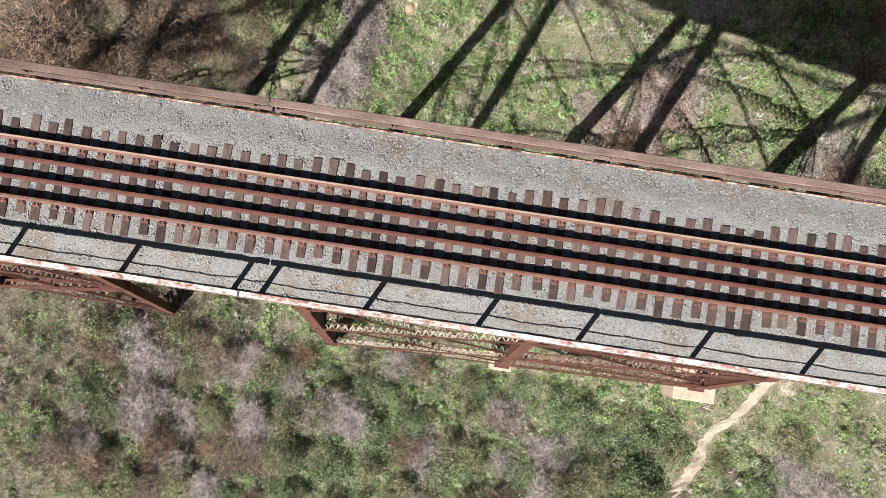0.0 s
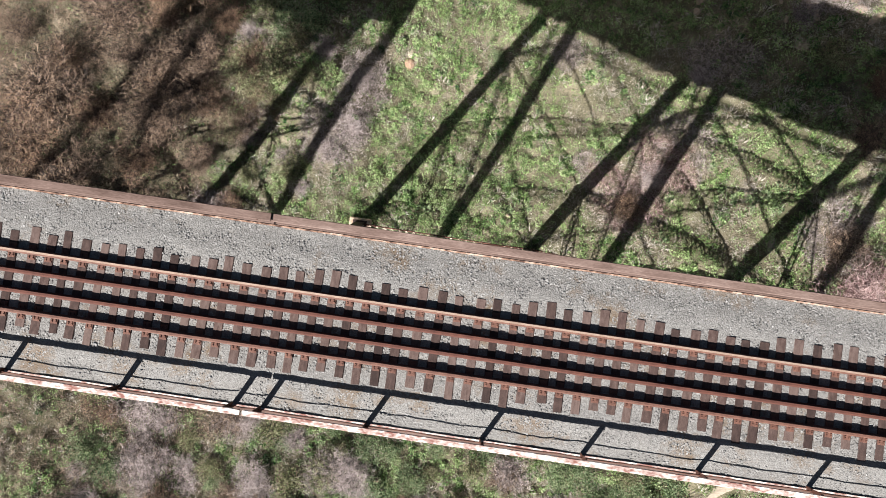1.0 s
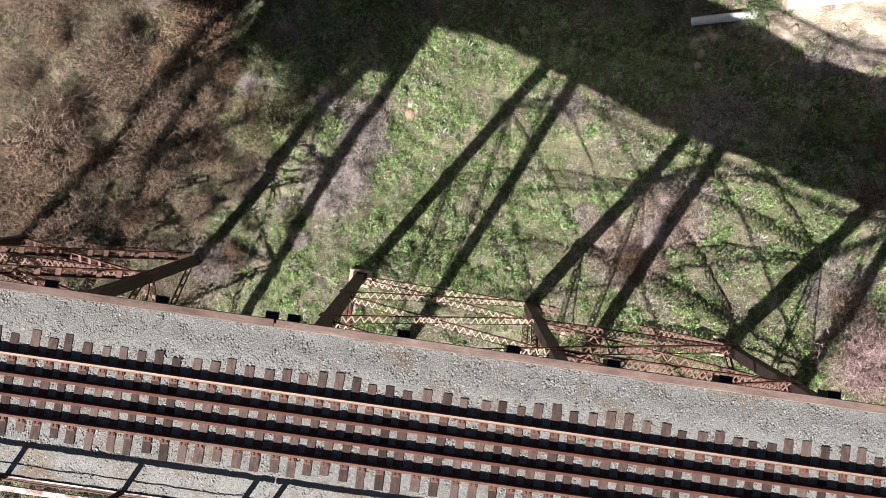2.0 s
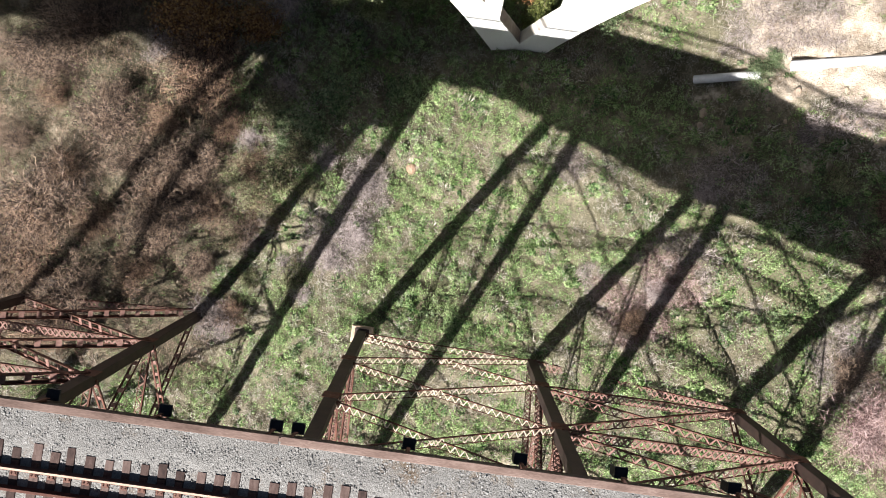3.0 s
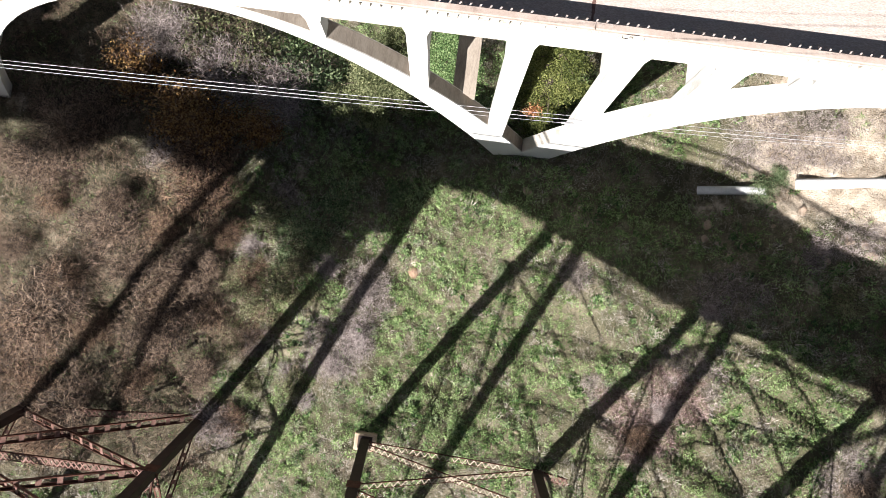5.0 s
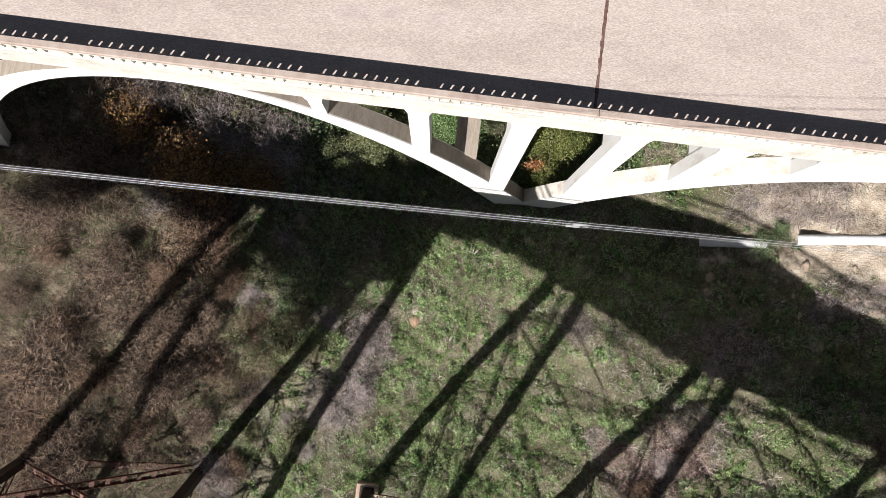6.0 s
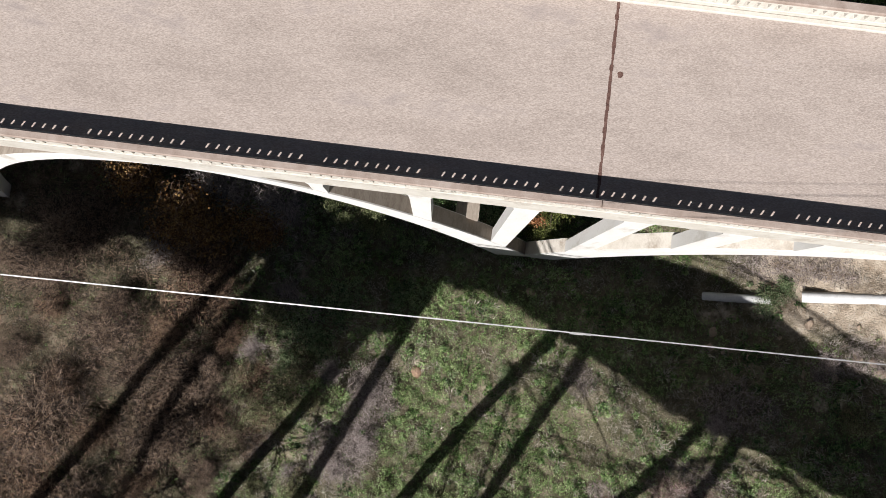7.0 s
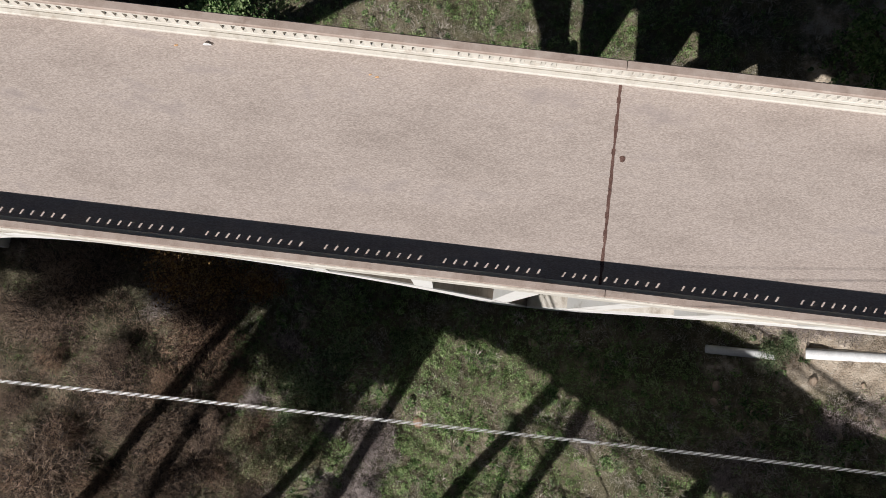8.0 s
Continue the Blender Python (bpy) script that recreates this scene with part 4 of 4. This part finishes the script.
r = random.Random(8)
for i in range(34):
    x, y = r.uniform(-25, -10), r.uniform(4, 21)
    if x + 0.05 * (y - 10) < -13.4:
        put(r.choice(["brown", "brown", "brown2", "brown", "brown2", "grey"]), x, y, r.uniform(0.75, 1.6))
for x, y, k, s in ((-14.6, 13.6, "thicket", 0.8), (-16.8, 15.4, "russet", 0.7), (-19.6, 16.6, "thicket", 0.5), (-22.6, 16.0, "russet", 0.55), (-13.6, 15.6, "russet", 0.65), (-18.4, 13.2, "thicket", 0.6), (-21.6, 12.4, "russet", 0.7), (-19.8, 9.9, "russet", 0.75), (-16.2, 10.6, "thicket", 0.7), (-22.8, 9.0, "thicket", 0.65), (-17.4, 7.6, "russet", 0.7), (-14.2, 8.4, "thicket", 0.6), (-24.4, 13.6, "thicket", 0.6),
                   (-12.6, 13.4, "tall_olive", 0.75), (-9.6, 14.4, "tall_olive", 0.6), (-11.4, 12.0, "tall_olive", 0.7), (-12.9, 10.2, "tall_olive", 0.65)):
    put(k, x, y, s)
for i in range(18):
    x, y = r.uniform(-14.8, -8.6), r.uniform(4.6, 18.5)
    put(r.choice(["olive", "olive", "grey", "brown2", "green"]), x, y, r.uniform(0.45, 0.85))
SOUTH_WEST, SOUTH = ["grey", "grey", "olive", "grey", "brown2", "brown"], ["green", "olive", "green", "olive", "green"]
for i in range(26):
    for j in range(6):
        x, y = -18 + 1.42 * i + r.uniform(-0.6, 0.6), -11.2 + 1.4 * j + r.uniform(-0.6, 0.6)
        if near_path(x, y) < 0.95 or y > -2.9:
            continue
        dry = 0.45 * float(lumps(x, y, 4.5)) + (0.85 if x < -8.5 else 0.1)
        put(r.choice(SOUTH_WEST) if r.random() < dry else r.choice(SOUTH), x, y, r.uniform(0.45, 0.95))
put("rosy", 16.8, 5.2)
for x, y, s in ((-4.6, -6.2, 0.9), (-3.4, -6.9, 0.8), (-5.6, -7.0, 0.8), (0.6, -8.2, 0.9), (6.4, -6.6, 0.7), (-15.5, -4.6, 1.1)):
    put("grey", x, y, s)
for x, y, k, s in ((-9.2, 8.5, "olive", 0.8), (-10.2, 13.2, "olive", 1.0), (-9.6, 16.2, "green", 1.1), (-8.0, 18.0, "green", 1.2), (-11.5, 17.0, "olive", 1.0), (-5.0, 18.8, "green", 0.9), (-6.6, 11.0, "grey", 0.75), (-6.3, 13.4, "grey", 0.6), (-7.4, 9.6, "grey", 0.6),
                   (7.4, 8.4, "brown2", 0.6), (8.3, 10.0, "grey", 0.55), (15.9, 7.6, "brown", 0.7), (11.3, 20.3, "green", 0.7), (11.9, 20.9, "green", 0.55), (0.5, 15.4, "green", 0.5), (16.3, 12.2, "brown", 0.7), (9.6, 14.6, "grey", 0.6), (-1.2, -7.6, "green", 0.9), (10.6, -7.2, "green", 1.0), (13.2, 17.4, "grey", 0.6), (14.6, 15.6, "olive", 0.7), (16.6, 14.6, "brown2", 0.6)):
    put(k, x, y, s)
for x, y, k, s in ((-9.0, 13.0, "olive", 0.6), (-10.6, 11.6, "grey", 0.7), (-8.2, 14.6, "grey", 0.6), (-11.8, 13.6, "brown2", 0.8), (-9.4, 15.4, "olive", 0.7), (-12.4, 10.2, "brown", 0.8), (-11.6, 8.0, "olive", 0.6)):
    put(k, x, y, s)


def tree(name, label, x, y, tall, crown, crown_low, leaf, n, seed, size=0.16, droop=0.0):
    """A tapered trunk with limbs, and a crown of leaf clumps with gaps."""
    rr = np.random.RandomState(seed)
    z0 = float(height(x, y)) - 0.3
    ob = thing(name, label, "tree", at=(x, y, z0))
    g = Geo().tube([(0, 0, 0), (0.08, 0.03, tall * 0.4), (0.0, 0.1, tall * 0.75), (0.05, 0.05, tall * 0.95)], [0.17, 0.13, 0.07, 0.02], 8)
    clumps = []
    for i in range(46):
        u = rr.uniform(0, 1)
        z = crown_low + (tall - crown_low) * u
        rad = crown * math.sin(min(1.0, (1 - u) * 1.25 + 0.12) * 1.5708) * rr.uniform(0.45, 1.05)
        a = rr.uniform(0, 6.283)
        tip = (math.cos(a) * rad, math.sin(a) * rad, z - droop * rad)
        g.tube([(0, 0.05, max(z - 0.5 * rad, 0.5)), (tip[0] * 0.5, tip[1] * 0.5, z - 0.1 * rad), tip], [0.045, 0.03, 0.008], 4)
        for j in range(3):
            u2 = rr.uniform(0.45, 1.0)
            clumps.append((tip[0] * u2 + rr.normal(0, 0.2), tip[1] * u2 + rr.normal(0, 0.2), tip[2] + rr.normal(0, 0.2)))
    part("trunk", g, BARK, ob)
    c = np.array(clumps)[rr.randint(0, len(clumps), n)] + rr.normal(0, 0.19, (n, 3)) * np.array([1, 1, 0.7])
    p = part("crown", leaf_mesh("crown", c[:, 0], c[:, 1], c[:, 2], rr.uniform(0.6, 1.4, n) * size, leaf, rr, 1.0), None, ob)
    return ob


yellow_tree = tree("yellow_green_tree", "dense yellow-green tree rising between the bridge ribs", 1.3, 24.4, 9.0, 2.1, 1.0, CONIFER, 40000, 31, 0.075, 0.25)
rs = np.random.RandomState(77)
c = np.concatenate([rs.normal((-0.62, -1.75, 4.35), (0.2, 0.12, 0.25), (260, 3)), rs.normal((-0.75, -1.7, 3.7), (0.17, 0.12, 0.2), (180, 3))])
part("dead_spray", leaf_mesh("dead_spray", c[:, 0], c[:, 1], c[:, 2], rs.uniform(0.04, 0.09, len(c)), RUSSET, rs, 1.0), None, yellow_tree, "dead orange needles on one side")["kind"] = "stuff"
tree("green_tree", "leafy green tree under the road bridge", -6.7, 23.6, 5.8, 2.9, 1.2, OLIVE, 40000, 32, 0.07)
tree("green_tree", "leafy green tree between the arch ribs", -3.3, 25.3, 6.5, 2.0, 1.0, WEED, 26000, 35, 0.065)
tree("green_tree", "leafy green tree between the arch ribs", -5.6, 26.2, 7.5, 2.2, 1.0, OLIVE, 24000, 36, 0.065)
for x, y, k, s in ((-19.3, 23.3, "amber", 1.15), (-16.4, 21.3, "amber", 1.3), (-15.0, 20.9, "amber", 1.2), (-12.6, 21.2, "amber", 0.95), (-14.7, 23.6, "tall_grey", 0.95), (-13.4, 24.6, "olive", 1.6), (-11.8, 22.9, "tall_grey", 0.85), (-18.2, 25.4, "tall_grey", 0.9), (-16.3, 25.4, "olive", 1.5), (-10.4, 24.2, "green", 1.7)):
    put(k, x, y, s)
for i, (tx, ty) in enumerate(((-20, 31), (-15.5, 33.5), (13.5, 33.5), (18, 32))):
    tree("green_tree", "dark leafy tree north of the road bridge", tx, ty, 5.5, 2.5, 0.9, WEED, 6000, 40 + i, 0.17)
for i, (x, y) in enumerate(((-1.5, 23.6), (4.5, 23.5))):
    put("green", x, y, 1.2)

# ---- path, sand, pipes, rocks ----
g = Geo()
rings = []
rr = random.Random(5)
for i in range(44):
    y = -12.0 + 0.27 * i
    t = min(max((y + 8.5) / 8.5, 0), 1.1)
    c = 11.9 + 2.9 * t + 1.2 * t * t + 0.15 * math.sin(y * 1.7)
    w = 0.33 + 0.06 * math.sin(i * 0.9) + rr.uniform(-0.07, 0.07) + 0.12 * max(0, t - 0.6)
    rings.append([(c + a * w, y + 0.1 * a, float(height(c + a * w, y)) + b) for a, b in ((-1, 0.0), (-0.7, 0.05), (0, 0.04), (0.7, 0.05), (1, 0.0))])
g.loft(rings, closed=False, caps=False)
tagged(new("path", g.mesh("path", SAND)), "narrow trodden sandy footpath through the scrub", "path", kind="structure")

def rock(x, y, size, seed, label, material=ROCK, flat=0.6):
    q = np.random.RandomState(seed)
    bm = bmesh.new()
    bmesh.ops.create_icosphere(bm, subdivisions=3, radius=1)
    off = Vector(q.uniform(-9, 9, 3))
    for v in bm.verts:
        k = 1 + 0.35 * noise.noise(v.co * 0.9 + off) + 0.12 * noise.noise(v.co * 3 + off)
        v.co = Vector((v.co.x * size * 1.25, v.co.y * size * 0.85, v.co.z * size * flat)) * k
    me = bpy.data.meshes.new("rock")
    bm.to_mesh(me)
    bm.free()
    me.materials.append(material)
    ob = tagged(new("rock", me), label, "rock", "rocks")
    ob.location, ob.rotation_euler = (x, y, float(height(x, y)) + size * 0.1), (0, 0, q.uniform(0, 6))
    return ob


rock(-4.0, 14.9, 0.3, 1, "weathered brown rock lying in the grass", BROWN_ROCK, 0.55)
rock(1.2, 19.6, 0.22, 2, "pale rock in the shade of the arch foot")
rock(2.2, 7.6, 0.14, 3, "small pale rock in the grass")
rj = random.Random(9)
for i in range(26):
    rock(rj.uniform(8.5, 17), rj.uniform(17.2, 19.6), rj.uniform(0.08, 0.24), 20 + i, "pale broken rock on the sandy bank")
for i in range(9):
    rock(rj.uniform(11.6, 13.5), rj.uniform(-9.5, -7.2), rj.uniform(0.06, 0.15), 60 + i, "pale stone beside the footpath")


def pipe(a, b, rad, label):
    a, b = Vector(a), Vector(b)
    d = (b - a).normalized()
    s = Vector((0, 0, 1)).cross(d).normalized()
    u = d.cross(s)
    rings = []
    for c, q in ((a, rad), (b, rad), (b, rad - 0.03), (a, rad - 0.03), (a, rad)):
        rings.append([c + s * (q * math.cos(6.2832 * j / 20)) + u * (q * math.sin(6.2832 * j / 20)) for j in range(20)])
    return thing("pipe", label, "pipe", "pipes", geo=Geo().loft(rings, caps=False), material=PIPE, smooth=True)


def lie(x, y, rad):
    return (x, y, float(height(x, y)) + rad * 0.9)


pipe(lie(9.0, 20.3, 0.2), lie(11.5, 20.35, 0.2), 0.2, "pale grey pipe lying on the ground")
pipe(lie(12.4, 20.6, 0.5), lie(18.6, 21.0, 1.5), 0.24, "pale grey pipe lying on the sandy bank")

# ---- litter on the roadway ----
thing("litter", "crumpled scrap of grey plastic by the kerb", "litter", geo=Geo().loft([[(-11.2 + 0.07 * i + 0.03 * math.sin(j * 2 + i), 27.28 + 0.035 * math.cos(j * 1.2566) * (1.2 - 0.2 * i), ROAD_Z + 0.045 + 0.05 * math.sin(j * 1.2566) * (1.2 - 0.2 * i)) for j in range(5)] for i in range(4)]), material=PIPE)
for x, y, size in ((-12.0, 27.15, 0.06), (-6.35, 26.95, 0.05), (-6.15, 26.9, 0.06)):
    leaf = Geo().add([(x + size * math.cos(k * 1.047) * (1 + 0.3 * math.sin(k * 2.1)), y + 0.6 * size * math.sin(k * 1.047), ROAD_Z + 0.006 + 0.012 * (k % 2)) for k in range(6)], [tuple(range(6))])
    thing("dry_leaf", "dry orange leaf lying on the roadway", "leaf", "fallen leaves", geo=leaf, material=PALE_LEAF)
